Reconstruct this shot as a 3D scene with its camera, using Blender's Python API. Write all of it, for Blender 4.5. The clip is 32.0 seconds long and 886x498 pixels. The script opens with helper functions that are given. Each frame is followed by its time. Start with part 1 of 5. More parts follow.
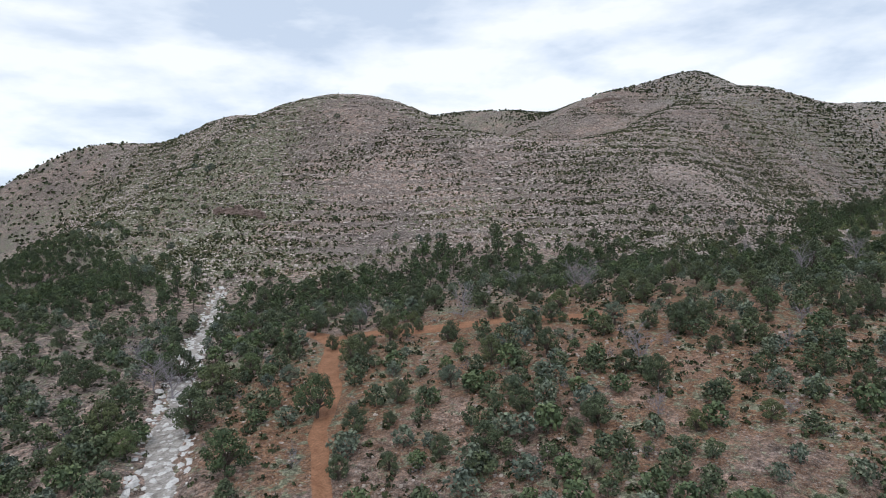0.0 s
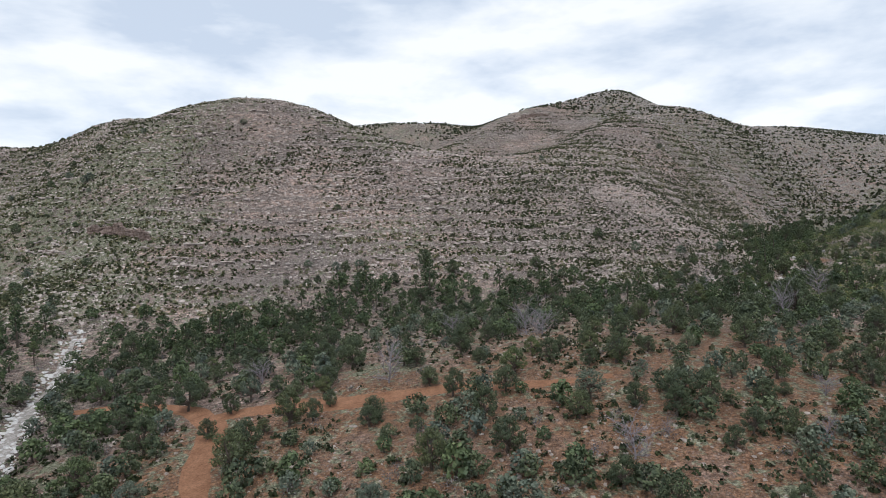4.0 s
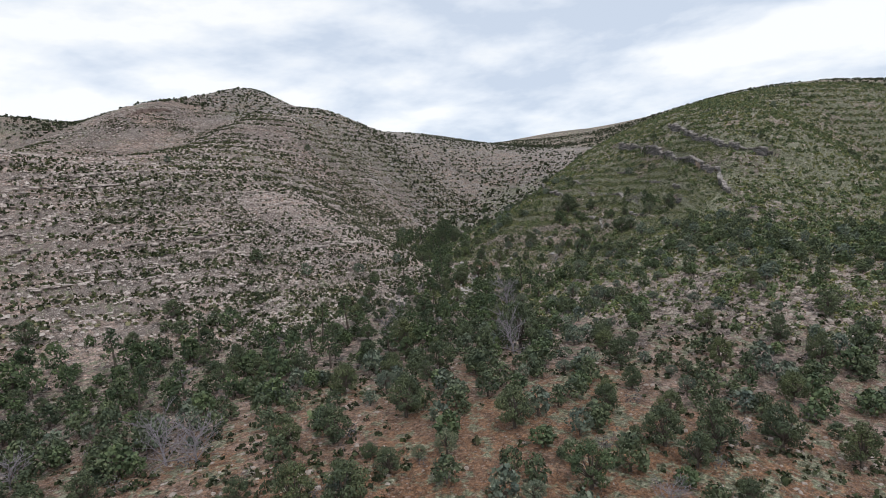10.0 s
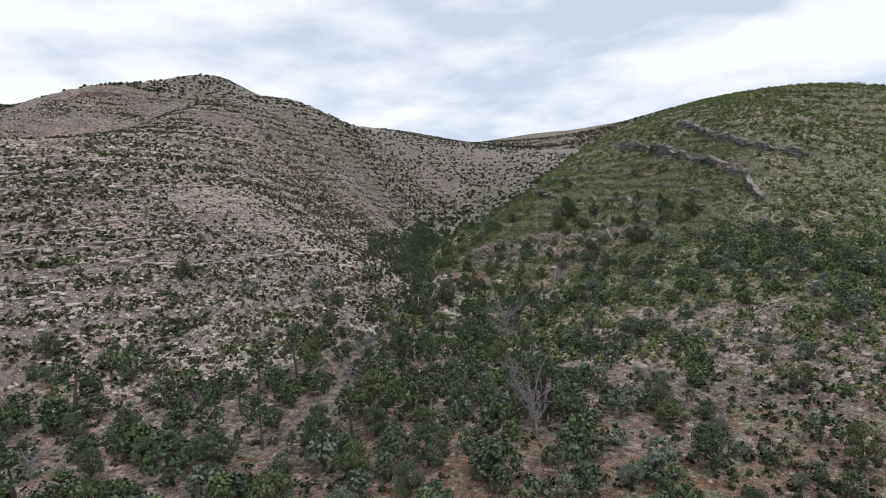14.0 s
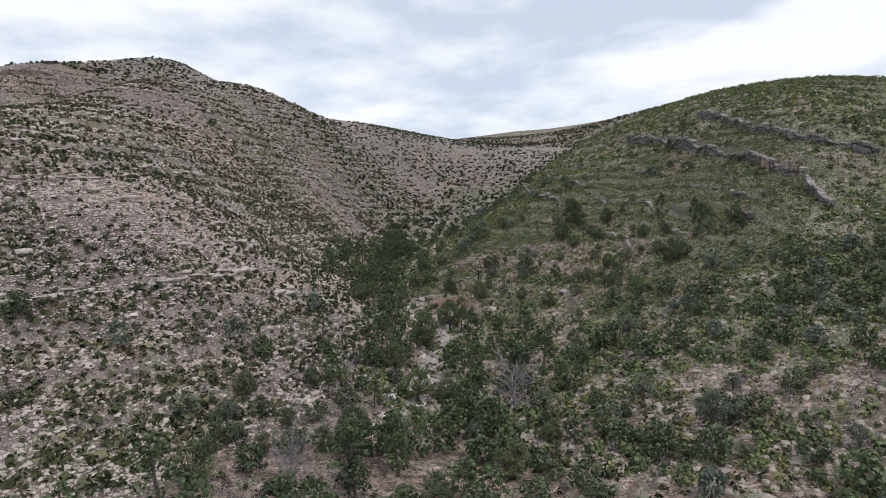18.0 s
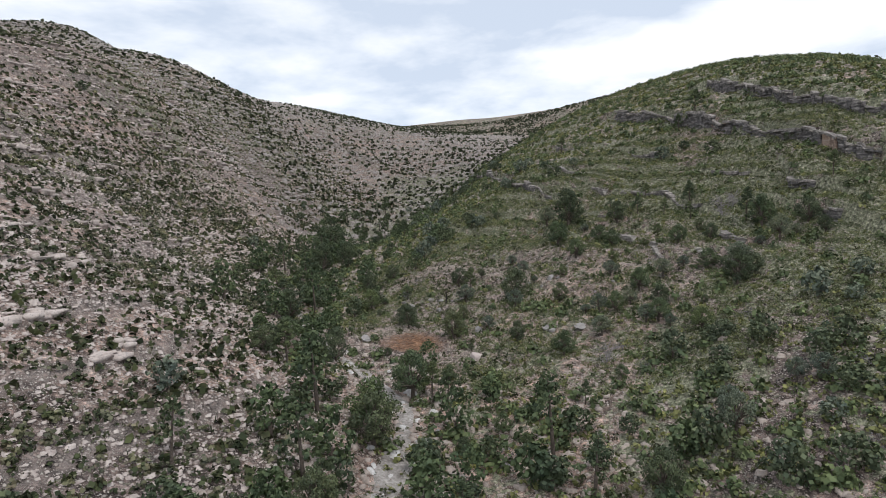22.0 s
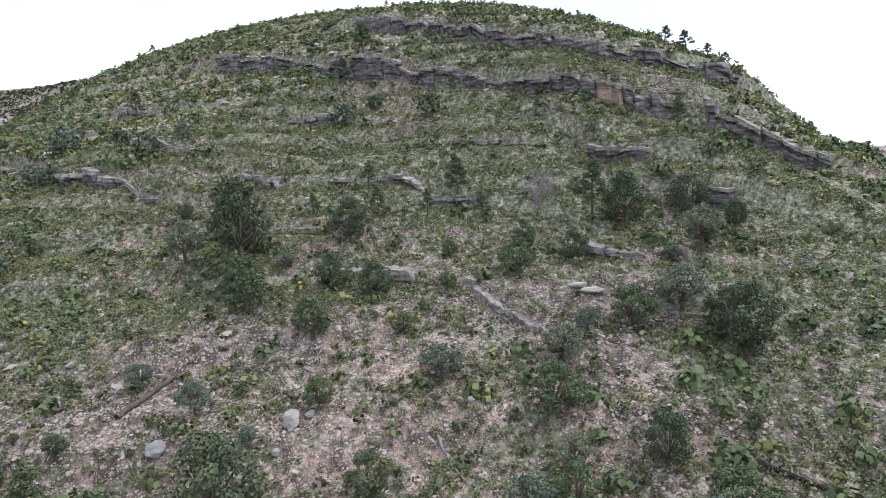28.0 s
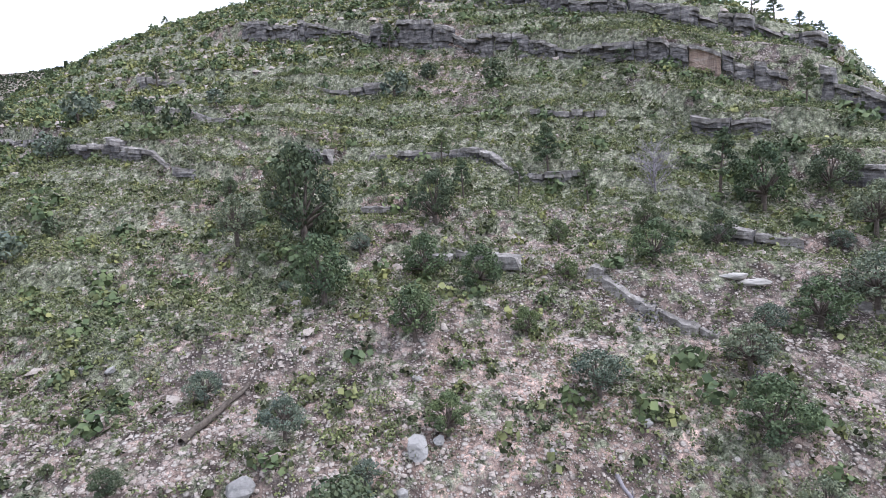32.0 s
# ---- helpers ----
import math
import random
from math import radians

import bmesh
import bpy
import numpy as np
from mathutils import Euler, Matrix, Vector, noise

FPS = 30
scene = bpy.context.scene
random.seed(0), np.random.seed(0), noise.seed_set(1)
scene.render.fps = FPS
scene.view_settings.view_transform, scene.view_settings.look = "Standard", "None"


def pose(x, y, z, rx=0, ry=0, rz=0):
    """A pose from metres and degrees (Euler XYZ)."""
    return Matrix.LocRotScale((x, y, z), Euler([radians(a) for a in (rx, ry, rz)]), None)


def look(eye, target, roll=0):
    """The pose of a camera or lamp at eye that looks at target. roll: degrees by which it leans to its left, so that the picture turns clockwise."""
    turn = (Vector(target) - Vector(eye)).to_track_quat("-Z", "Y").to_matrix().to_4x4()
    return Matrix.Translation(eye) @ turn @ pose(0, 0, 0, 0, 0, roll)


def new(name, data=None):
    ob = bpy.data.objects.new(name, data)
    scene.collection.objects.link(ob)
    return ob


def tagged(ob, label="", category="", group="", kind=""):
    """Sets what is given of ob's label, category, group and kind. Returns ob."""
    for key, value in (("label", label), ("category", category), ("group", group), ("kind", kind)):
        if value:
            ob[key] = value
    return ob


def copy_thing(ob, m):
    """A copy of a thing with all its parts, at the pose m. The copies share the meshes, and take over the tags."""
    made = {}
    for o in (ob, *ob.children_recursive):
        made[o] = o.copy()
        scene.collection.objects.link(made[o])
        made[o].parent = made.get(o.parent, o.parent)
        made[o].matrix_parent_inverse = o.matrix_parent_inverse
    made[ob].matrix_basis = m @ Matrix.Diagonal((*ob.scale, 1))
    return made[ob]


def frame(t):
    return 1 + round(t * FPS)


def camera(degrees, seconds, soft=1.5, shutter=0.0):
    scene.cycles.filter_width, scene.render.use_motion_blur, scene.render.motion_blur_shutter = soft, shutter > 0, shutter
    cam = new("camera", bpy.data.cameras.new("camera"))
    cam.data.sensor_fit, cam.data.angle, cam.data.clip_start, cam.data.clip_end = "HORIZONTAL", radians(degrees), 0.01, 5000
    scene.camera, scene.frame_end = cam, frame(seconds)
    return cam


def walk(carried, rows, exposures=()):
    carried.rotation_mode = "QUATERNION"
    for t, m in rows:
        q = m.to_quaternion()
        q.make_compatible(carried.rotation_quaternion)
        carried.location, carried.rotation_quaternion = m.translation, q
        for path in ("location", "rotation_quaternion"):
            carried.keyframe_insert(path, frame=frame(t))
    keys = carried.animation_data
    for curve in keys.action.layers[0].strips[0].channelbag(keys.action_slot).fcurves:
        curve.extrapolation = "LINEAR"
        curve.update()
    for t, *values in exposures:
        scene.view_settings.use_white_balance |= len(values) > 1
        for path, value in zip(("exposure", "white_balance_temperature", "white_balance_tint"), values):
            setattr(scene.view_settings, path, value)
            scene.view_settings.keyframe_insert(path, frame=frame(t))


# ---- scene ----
cam = camera(72, 32.0, soft=0.5)
PATH = [
    (0, (-3.33, -0.69, 31.93), (-0.886, 19.118, 30.699), -0.63),
    (0.5, (-3.08, 2.36, 32.24), (-0.637, 22.179, 31.078), -0.32),
    (1, (-2.65, 5.74, 32.61), (0.391, 25.472, 31.500), -0.45),
    (1.5, (-2.38, 9.37, 32.93), (1.135, 29.036, 31.871), -0.41),
    (2, (-2.00, 13.11, 33.25), (1.432, 32.784, 32.244), -0.08),
    (2.5, (-1.56, 16.93, 33.54), (1.997, 36.588, 32.609), 0.09),
    (4.5, (1.44, 32.62, 35.77), (6.825, 51.861, 34.967), -0.10),
    (5, (2.41, 36.39, 36.05), (8.413, 55.454, 35.267), -0.32),
    (5.5, (3.13, 40.29, 36.41), (10.437, 58.889, 35.642), -0.91),
    (6, (4.14, 44.12, 36.78), (11.505, 62.699, 36.028), -0.65),
    (6.5, (5.70, 47.78, 37.01), (13.920, 65.992, 36.263), -1.05),
    (7, (7.29, 51.36, 37.15), (17.555, 68.501, 36.365), -2.25),
    (7.5, (8.97, 54.87, 37.54), (20.889, 70.906, 36.678), -3.21),
    (8, (10.59, 58.51, 37.85), (23.390, 73.852, 36.954), -3.49),
    (8.5, (12.53, 61.93, 38.22), (25.776, 76.885, 37.290), -3.45),
    (9, (14.75, 65.33, 38.51), (28.368, 79.950, 37.561), -3.40),
    (9.5, (16.93, 68.81, 38.72), (31.133, 82.857, 37.746), -3.45),
    (10, (19.31, 72.11, 38.89), (33.971, 85.679, 37.880), -3.44),
    (10.5, (21.83, 75.13, 39.04), (36.620, 88.555, 38.023), -3.27),
    (11, (24.55, 78.01, 39.15), (39.453, 91.309, 38.131), -3.07),
    (11.5, (27.20, 81.10, 39.20), (42.213, 94.276, 38.176), -2.89),
    (12, (30.10, 84.06, 39.24), (45.129, 97.223, 38.232), -2.71),
    (12.5, (33.05, 87.06, 39.57), (48.080, 100.214, 38.557), -2.53),
    (13, (36.20, 90.08, 39.80), (51.224, 103.239, 38.775), -2.34),
    (13.5, (39.40, 93.09, 39.98), (54.426, 106.249, 38.948), -2.22),
    (14, (42.74, 96.31, 40.13), (57.982, 109.221, 39.092), -2.25),
    (14.5, (46.23, 99.61, 40.34), (61.882, 112.011, 39.286), -2.47),
    (16.5, (61.47, 112.34, 41.60), (77.283, 124.545, 40.509), -1.94),
    (17, (65.35, 115.60, 41.79), (81.092, 127.888, 40.713), -1.80),
    (17.5, (69.22, 119.08, 41.88), (84.973, 131.355, 40.775), -1.67),
    (18, (73.21, 122.56, 41.86), (88.973, 134.820, 40.753), -1.50),
    (18.5, (77.19, 126.11, 41.84), (92.964, 138.345, 40.730), -1.37),
    (19, (81.24, 129.66, 41.96), (97.028, 141.887, 40.771), -1.28),
    (19.5, (85.41, 133.31, 42.14), (101.252, 145.452, 40.912), -1.20),
    (20, (89.74, 137.10, 42.10), (105.895, 148.822, 40.832), -1.28),
    (20.5, (94.24, 140.97, 42.14), (110.590, 152.420, 40.831), -1.31),
    (21, (98.90, 144.83, 42.39), (115.408, 156.034, 41.022), -1.26),
    (21.5, (103.65, 148.58, 42.50), (120.479, 159.287, 41.107), -1.43),
    (22, (108.05, 152.25, 42.69), (124.913, 162.903, 41.251), -1.32),
    (22.5, (112.95, 156.00, 43.00), (129.870, 166.556, 41.491), -1.21),
    (23, (117.88, 159.73, 43.27), (135.173, 169.661, 41.737), -1.54),
    (23.5, (122.96, 163.38, 43.73), (140.642, 172.582, 42.037), -1.85),
    (24, (128.17, 167.04, 44.11), (146.188, 175.532, 42.330), -2.12),
    (24.5, (133.36, 170.44, 44.53), (151.643, 178.314, 42.597), -2.31),
    (25, (138.74, 173.77, 44.66), (157.344, 180.828, 42.659), -2.60),
    (25.5, (144.17, 177.01, 44.69), (163.075, 183.179, 42.594), -2.98),
    (26, (149.61, 179.95, 44.58), (168.917, 184.675, 42.385), -3.51),
    (26.5, (155.04, 182.43, 44.61), (174.878, 182.729, 42.056), -5.24),
    (28.5, (170.89, 190.60, 44.16), (190.369, 186.763, 41.708), -4.42),
    (29, (173.16, 192.04, 44.11), (192.583, 187.965, 41.635), -4.34),
    (29.5, (174.93, 193.15, 44.00), (194.353, 189.105, 41.497), -4.18),
    (30, (176.26, 194.00, 43.86), (195.682, 189.977, 41.303), -4.15),
    (30.5, (177.18, 194.59, 43.59), (196.585, 190.514, 40.992), -4.10),
    (31, (177.82, 194.99, 43.28), (197.221, 190.880, 40.655), -3.99),
    (31.5, (178.32, 195.40, 43.03), (197.697, 191.207, 40.383), -3.95),
    (32, (178.61, 195.70, 42.87), (198.059, 191.896, 40.219), -3.72),
]
walk(cam, [(t, look(eye, target, roll)) for t, eye, target, roll in PATH], [(0, 0.14, 6200, 8), (5, 0.14, 6350, 8), (14.5, 0.12, 6450, 9), (20, 0.16, 6450, 9), (23, 0.28, 6400, 9), (26, 0.62, 6150, 10.5), (28.5, 0.9, 5950, 12), (32, 1.15, 5780, 13.5)])

# ---------------------------------------------------------------- world and sun
SUN_UP, SUN_ROUND = radians(58), radians(200)
world = bpy.data.worlds.new("sky")
scene.world = world
world.use_nodes = True
wn, wl = world.node_tree.nodes, world.node_tree.links
wn.clear()


def wnode(kind, **values):
    n = wn.new(kind)
    for key, value in values.items():
        if key in n.inputs:
            n.inputs[key].default_value = value
    return n


sky_tex = wn.new("ShaderNodeTexSky")
sky_tex.sky_type = "NISHITA"
sky_tex.sun_disc = False
sky_tex.sun_elevation, sky_tex.sun_rotation = SUN_UP, SUN_ROUND
sky_tex.altitude = 1700
blue = wn.new("ShaderNodeVectorMath")
blue.operation = "SCALE"
blue.inputs["Scale"].default_value = 0.10
wl.new(sky_tex.outputs[0], blue.inputs[0])
coord = wn.new("ShaderNodeTexCoord")
split = wn.new("ShaderNodeSeparateXYZ")
wl.new(coord.outputs["Generated"], split.inputs[0])


def wmath(op, a, b):
    n = wn.new("ShaderNodeMath")
    n.operation = op
    for k, value in enumerate((a, b)):
        if isinstance(value, (int, float)):
            n.inputs[k].default_value = value
        else:
            wl.new(value, n.inputs[k])
    return n.outputs[0]


# a flat cloud deck seen in perspective, with lit tops and grey undersides
flat_z = wmath("ADD", wmath("MAXIMUM", split.outputs["Z"], 0.0), 0.32)


def cloud_noise(rise, scale, detail):
    p = wn.new("ShaderNodeCombineXYZ")
    wl.new(wmath("DIVIDE", split.outputs["X"], flat_z), p.inputs[0])
    wl.new(wmath("DIVIDE", split.outputs["Y"], flat_z), p.inputs[1])
    wl.new(wmath("ADD", wmath("MULTIPLY", split.outputs["Z"], 3.4), rise), p.inputs[2])
    n = wnode("ShaderNodeTexNoise", Scale=scale, Detail=detail, Roughness=0.55, Distortion=0.15)
    wl.new(p.outputs[0], n.inputs["Vector"])
    return n.outputs["Fac"]


puffs = wmath("SUBTRACT", cloud_noise(3.0, 1.9, 9.0), cloud_noise(3.2, 1.9, 5.0))
tone = wmath("ADD", wmath("MULTIPLY", puffs, 0.85), cloud_noise(7.7, 1.0, 3.0))
ramp = wn.new("ShaderNodeValToRGB")
ramp.color_ramp.elements[0].position, ramp.color_ramp.elements[0].color = 0.36, (0.62, 0.69, 0.81, 1)
ramp.color_ramp.elements[1].position, ramp.color_ramp.elements[1].color = 0.60, (1.0, 1.0, 1.0, 1)
mid = ramp.color_ramp.elements.new(0.47)
mid.color = (0.80, 0.845, 0.925, 1)
wl.new(tone, ramp.inputs[0])
cover = wn.new("ShaderNodeMix")
cover.data_type = "RGBA"
cover.inputs["Factor"].default_value = 0.88
wl.new(blue.outputs[0], cover.inputs["A"])
wl.new(ramp.outputs[0], cover.inputs["B"])
back = wnode("ShaderNodeBackground", Strength=1.0)
wl.new(cover.outputs["Result"], back.inputs["Color"])
wout = wn.new("ShaderNodeOutputWorld")
wl.new(back.outputs[0], wout.inputs[0])

sun_data = bpy.data.lights.new("sun", "SUN")
sun_data.energy, sun_data.angle, sun_data.color = 1.1, radians(14), (1.0, 0.96, 0.9)
sun = new("sun", sun_data)
sun.matrix_world = look((0, 0, 300), Vector((0, 0, 300)) - Vector((math.sin(SUN_ROUND) * math.cos(SUN_UP), math.cos(SUN_ROUND) * math.cos(SUN_UP), math.sin(SUN_UP))))

# ---------------------------------------------------------------- materials


def shader(name, rough=0.9):
    m = bpy.data.materials.new(name)
    m.use_nodes = True
    nt = m.node_tree
    bsdf = nt.nodes["Principled BSDF"]
    bsdf.inputs["Roughness"].default_value = rough
    bsdf.inputs["Specular IOR Level"].default_value = 0.25
    return m, nt, bsdf


def node(nt, kind, **values):
    n = nt.nodes.new(kind)
    for key, value in values.items():
        n.inputs[key].default_value = value
    return n


def noise_fac(nt, scale, detail=4.0, rough=0.6, vector=None):
    n = node(nt, "ShaderNodeTexNoise", Scale=scale, Detail=detail, Roughness=rough)
    if vector is None:
        vector = nt.nodes.new("ShaderNodeTexCoord").outputs["Object"]
    nt.links.new(vector, n.inputs["Vector"])
    return n.outputs["Fac"]


def ramp_of(nt, fac, *stops):
    r = nt.nodes.new("ShaderNodeValToRGB")
    e = r.color_ramp.elements
    while len(e) < len(stops):
        e.new(0.5)
    for k, (p, c) in enumerate(stops):
        e[k].position = p
        e[k].color = (*c, 1) if len(c) == 3 else c
    nt.links.new(fac, r.inputs[0])
    return r.outputs[0]


def mixed(nt, fac, a, b, mode="MIX"):
    n = nt.nodes.new("ShaderNodeMix")
    n.data_type, n.blend_type = "RGBA", mode
    for value, socket in ((fac, "Factor"), (a, "A"), (b, "B")):
        if isinstance(value, (int, float)):
            n.inputs[socket].default_value = value
        elif isinstance(value, tuple):
            n.inputs[socket].default_value = (*value, 1)
        else:
            nt.links.new(value, n.inputs[socket])
    return n.outputs["Result"]


def maths(nt, op, a, b=0.0):
    n = nt.nodes.new("ShaderNodeMath")
    n.operation = op
    for k, value in enumerate((a, b)):
        if isinstance(value, (int, float)):
            n.inputs[k].default_value = value
        else:
            nt.links.new(value, n.inputs[k])
    return n.outputs[0]


def bumped(nt, bsdf, height, strength=0.5, distance=0.1):
    b = node(nt, "ShaderNodeBump", Strength=strength, Distance=distance)
    nt.links.new(height, b.inputs["Height"])
    nt.links.new(b.outputs[0], bsdf.inputs["Normal"])


def attribute(nt, name):
    a = nt.nodes.new("ShaderNodeAttribute")
    a.attribute_name = name
    return a.outputs["Fac"]


def object_random(nt):
    return nt.nodes.new("ShaderNodeObjectInfo").outputs["Random"]


def island_random(nt):
    return nt.nodes.new("ShaderNodeNewGeometry").outputs["Random Per Island"]


def stone_material(name, dark, light, scale=1.0, per_island=True, weather=(0.16, 0.15, 0.15)):
    m, nt, bsdf = shader(name, 0.92)
    n1 = noise_fac(nt, 1.3 * scale, 5)
    col = ramp_of(nt, n1, (0.3, dark), (0.7, light))
    rnd = island_random(nt) if per_island else object_random(nt)
    col = mixed(nt, maths(nt, "MULTIPLY", rnd, 0.55), col, light)
    spots = ramp_of(nt, noise_fac(nt, 4.5 * scale, 3), (0.55, (0, 0, 0)), (0.68, (1, 1, 1)))
    col = mixed(nt, maths(nt, "MULTIPLY", spots, 0.6), col, weather)
    nt.links.new(col, bsdf.inputs["Base Color"])
    bumped(nt, bsdf, noise_fac(nt, 7 * scale, 6), 0.7, 0.08)
    return m


def leaf_material(name, dark, light, dry=None):
    m, nt, bsdf = shader(name, 0.75)
    col = mixed(nt, island_random(nt), dark, light)
    tone = ramp_of(nt, object_random(nt), (0.0, (0.75, 0.78, 0.75)), (0.6, (1, 1, 1)), (1.0, (1.25, 1.15, 0.95)))
    col = mixed(nt, 1.0, col, tone, "MULTIPLY")
    col = mixed(nt, 1.0, col, ramp_of(nt, noise_fac(nt, 0.35, 2), (0.35, (0.72, 0.75, 0.8)), (0.65, (1.25, 1.2, 1.05))), "MULTIPLY")
    if dry:
        col = mixed(nt, ramp_of(nt, noise_fac(nt, 0.8, 2), (0.55, (0, 0, 0)), (0.75, (1, 1, 1))), col, dry)
    nt.links.new(col, bsdf.inputs["Base Color"])
    return m


def bark_material(name, dark, light):
    m, nt, bsdf = shader(name, 0.95)
    n1 = noise_fac(nt, 6, 5)
    nt.links.new(ramp_of(nt, n1, (0.3, dark), (0.7, light)), bsdf.inputs["Base Color"])
    bumped(nt, bsdf, n1, 0.6, 0.04)
    return m


def ground_material():
    m, nt, bsdf = shader("stony_ground", 0.95)
    place = nt.nodes.new("ShaderNodeTexCoord").outputs["Object"]
    # rubble: pale stones of two sizes in darker earth
    def stones(scale, edge):
        v = node(nt, "ShaderNodeTexVoronoi", Scale=scale, Randomness=1.0)
        nt.links.new(place, v.inputs["Vector"])
        shape = ramp_of(nt, v.outputs["Distance"], (edge, (1, 1, 1)), (edge + 0.16, (0, 0, 0)))
        some = ramp_of(nt, v.outputs["Color"], (0.36, (0, 0, 0)), (0.55, (1, 1, 1)))
        return mixed(nt, 1.0, shape, some, "MULTIPLY")
    earth = ramp_of(nt, noise_fac(nt, 0.30, 8, 0.7), (0.32, (0.115, 0.088, 0.074)), (0.5, (0.23, 0.180, 0.160)), (0.68, (0.38, 0.315, 0.29)))
    grain = ramp_of(nt, noise_fac(nt, 2.1, 8, 0.85), (0.38, (0.22, 0.21, 0.205)), (0.5, (0.9, 0.9, 0.9)), (0.63, (1.9, 1.88, 1.86)))
    earth = mixed(nt, 1.0, earth, grain, "MULTIPLY")
    lumpy = ramp_of(nt, noise_fac(nt, 0.8, 3, 0.6), (0.36, (0.30, 0.29, 0.29)), (0.5, (0.90, 0.89, 0.88)), (0.64, (1.75, 1.7, 1.66)))
    earth = mixed(nt, 1.0, earth, lumpy, "MULTIPLY")
    wide = ramp_of(nt, noise_fac(nt, 0.035, 5, 0.6), (0.38, (0.62, 0.61, 0.63)), (0.5, (1.0, 0.96, 0.94)), (0.62, (1.4, 1.28, 1.22)))
    earth = mixed(nt, 1.0, earth, wide, "MULTIPLY")
    crag = ramp_of(nt, noise_fac(nt, 1.1, 8, 0.75), (0.34, (0.07, 0.058, 0.055)), (0.5, (0.22, 0.185, 0.17)), (0.66, (0.42, 0.36, 0.33)))
    earth = mixed(nt, attribute(nt, "rock"), earth, crag)
    red = ramp_of(nt, noise_fac(nt, 0.9, 7, 0.7), (0.3, (0.13, 0.064, 0.036)), (0.7, (0.33, 0.185, 0.11)))
    red = mixed(nt, 1.0, red, grain, "MULTIPLY")
    green = ramp_of(nt, noise_fac(nt, 1.9, 7, 0.8), (0.3, (0.075, 0.085, 0.05)), (0.5, (0.215, 0.222, 0.15)), (0.68, (0.46, 0.43, 0.345)))
    green = mixed(nt, 1.0, green, grain, "MULTIPLY")
    blotch = noise_fac(nt, 0.11, 6, 0.65)
    patch = noise_fac(nt, 0.55, 7, 0.72)
    soil = maths(nt, "ADD", attribute(nt, "soil"), maths(nt, "MULTIPLY", maths(nt, "SUBTRACT", blotch, 0.5), 1.3))
    col = mixed(nt, ramp_of(nt, soil, (0.35, (0, 0, 0)), (0.75, (1, 1, 1))), earth, red)
    pebble = mixed(nt, 1.0, mixed(nt, 1.0, stones(1.7, 0.2), stones(3.9, 0.25), "LIGHTEN"), stones(8.0, 0.26), "LIGHTEN")
    stone_col = ramp_of(nt, noise_fac(nt, 0.5, 4), (0.3, (0.36, 0.30, 0.265)), (0.7, (0.62, 0.56, 0.51)))
    bare = maths(nt, "MULTIPLY", pebble, maths(nt, "SUBTRACT", 1.0, maths(nt, "MULTIPLY", attribute(nt, "soil"), 0.9)))
    col = mixed(nt, bare, col, stone_col)
    grass = maths(nt, "ADD", attribute(nt, "grass"), maths(nt, "MULTIPLY", maths(nt, "SUBTRACT", patch, 0.5), 2.4))
    grass = maths(nt, "ADD", grass, maths(nt, "MULTIPLY", maths(nt, "SUBTRACT", blotch, 0.5), 0.9))
    col = mixed(nt, ramp_of(nt, grass, (0.45, (0, 0, 0)), (0.62, (1, 1, 1))), col, green)
    nt.links.new(col, bsdf.inputs["Base Color"])
    lumps = mixed(nt, 0.45, pebble, noise_fac(nt, 2.2, 8, 0.75))
    bumped(nt, bsdf, lumps, 1.0, 0.45)
    return m


def bed_material(name, dark, light, scale):
    m, nt, bsdf = shader(name, 0.95)
    n1 = noise_fac(nt, scale, 8, 0.72)
    col = ramp_of(nt, n1, (0.3, dark), (0.7, light))
    grain = ramp_of(nt, noise_fac(nt, 3.4, 6, 0.8), (0.35, (0.6, 0.58, 0.56)), (0.65, (1.3, 1.3, 1.3)))
    nt.links.new(mixed(nt, 1.0, col, grain, "MULTIPLY"), bsdf.inputs["Base Color"])
    bumped(nt, bsdf, noise_fac(nt, 2.0, 7, 0.7), 0.8, 0.2)
    return m


GRAVEL = bed_material("pale_wash_gravel", (0.16, 0.14, 0.125), (0.52, 0.49, 0.47), 0.7)
DIRT = bed_material("red_dirt", (0.20, 0.095, 0.052), (0.36, 0.19, 0.115), 0.4)
GROUND = ground_material()
PALE_STONE = stone_material("pale_limestone", (0.30, 0.26, 0.24), (0.58, 0.54, 0.50))
PINK_STONE = stone_material("pinkish_limestone", (0.24, 0.188, 0.17), (0.67, 0.585, 0.545))
WASH_STONE = stone_material("white_wash_stone", (0.38, 0.36, 0.35), (0.74, 0.72, 0.71), 1.0, True, (0.3, 0.28, 0.27))
FAR_STONE = stone_material("grey_far_rock", (0.17, 0.145, 0.135), (0.42, 0.38, 0.355))
RUBBLE = stone_material("pink_grey_rubble", (0.21, 0.165, 0.14), (0.50, 0.43, 0.385))


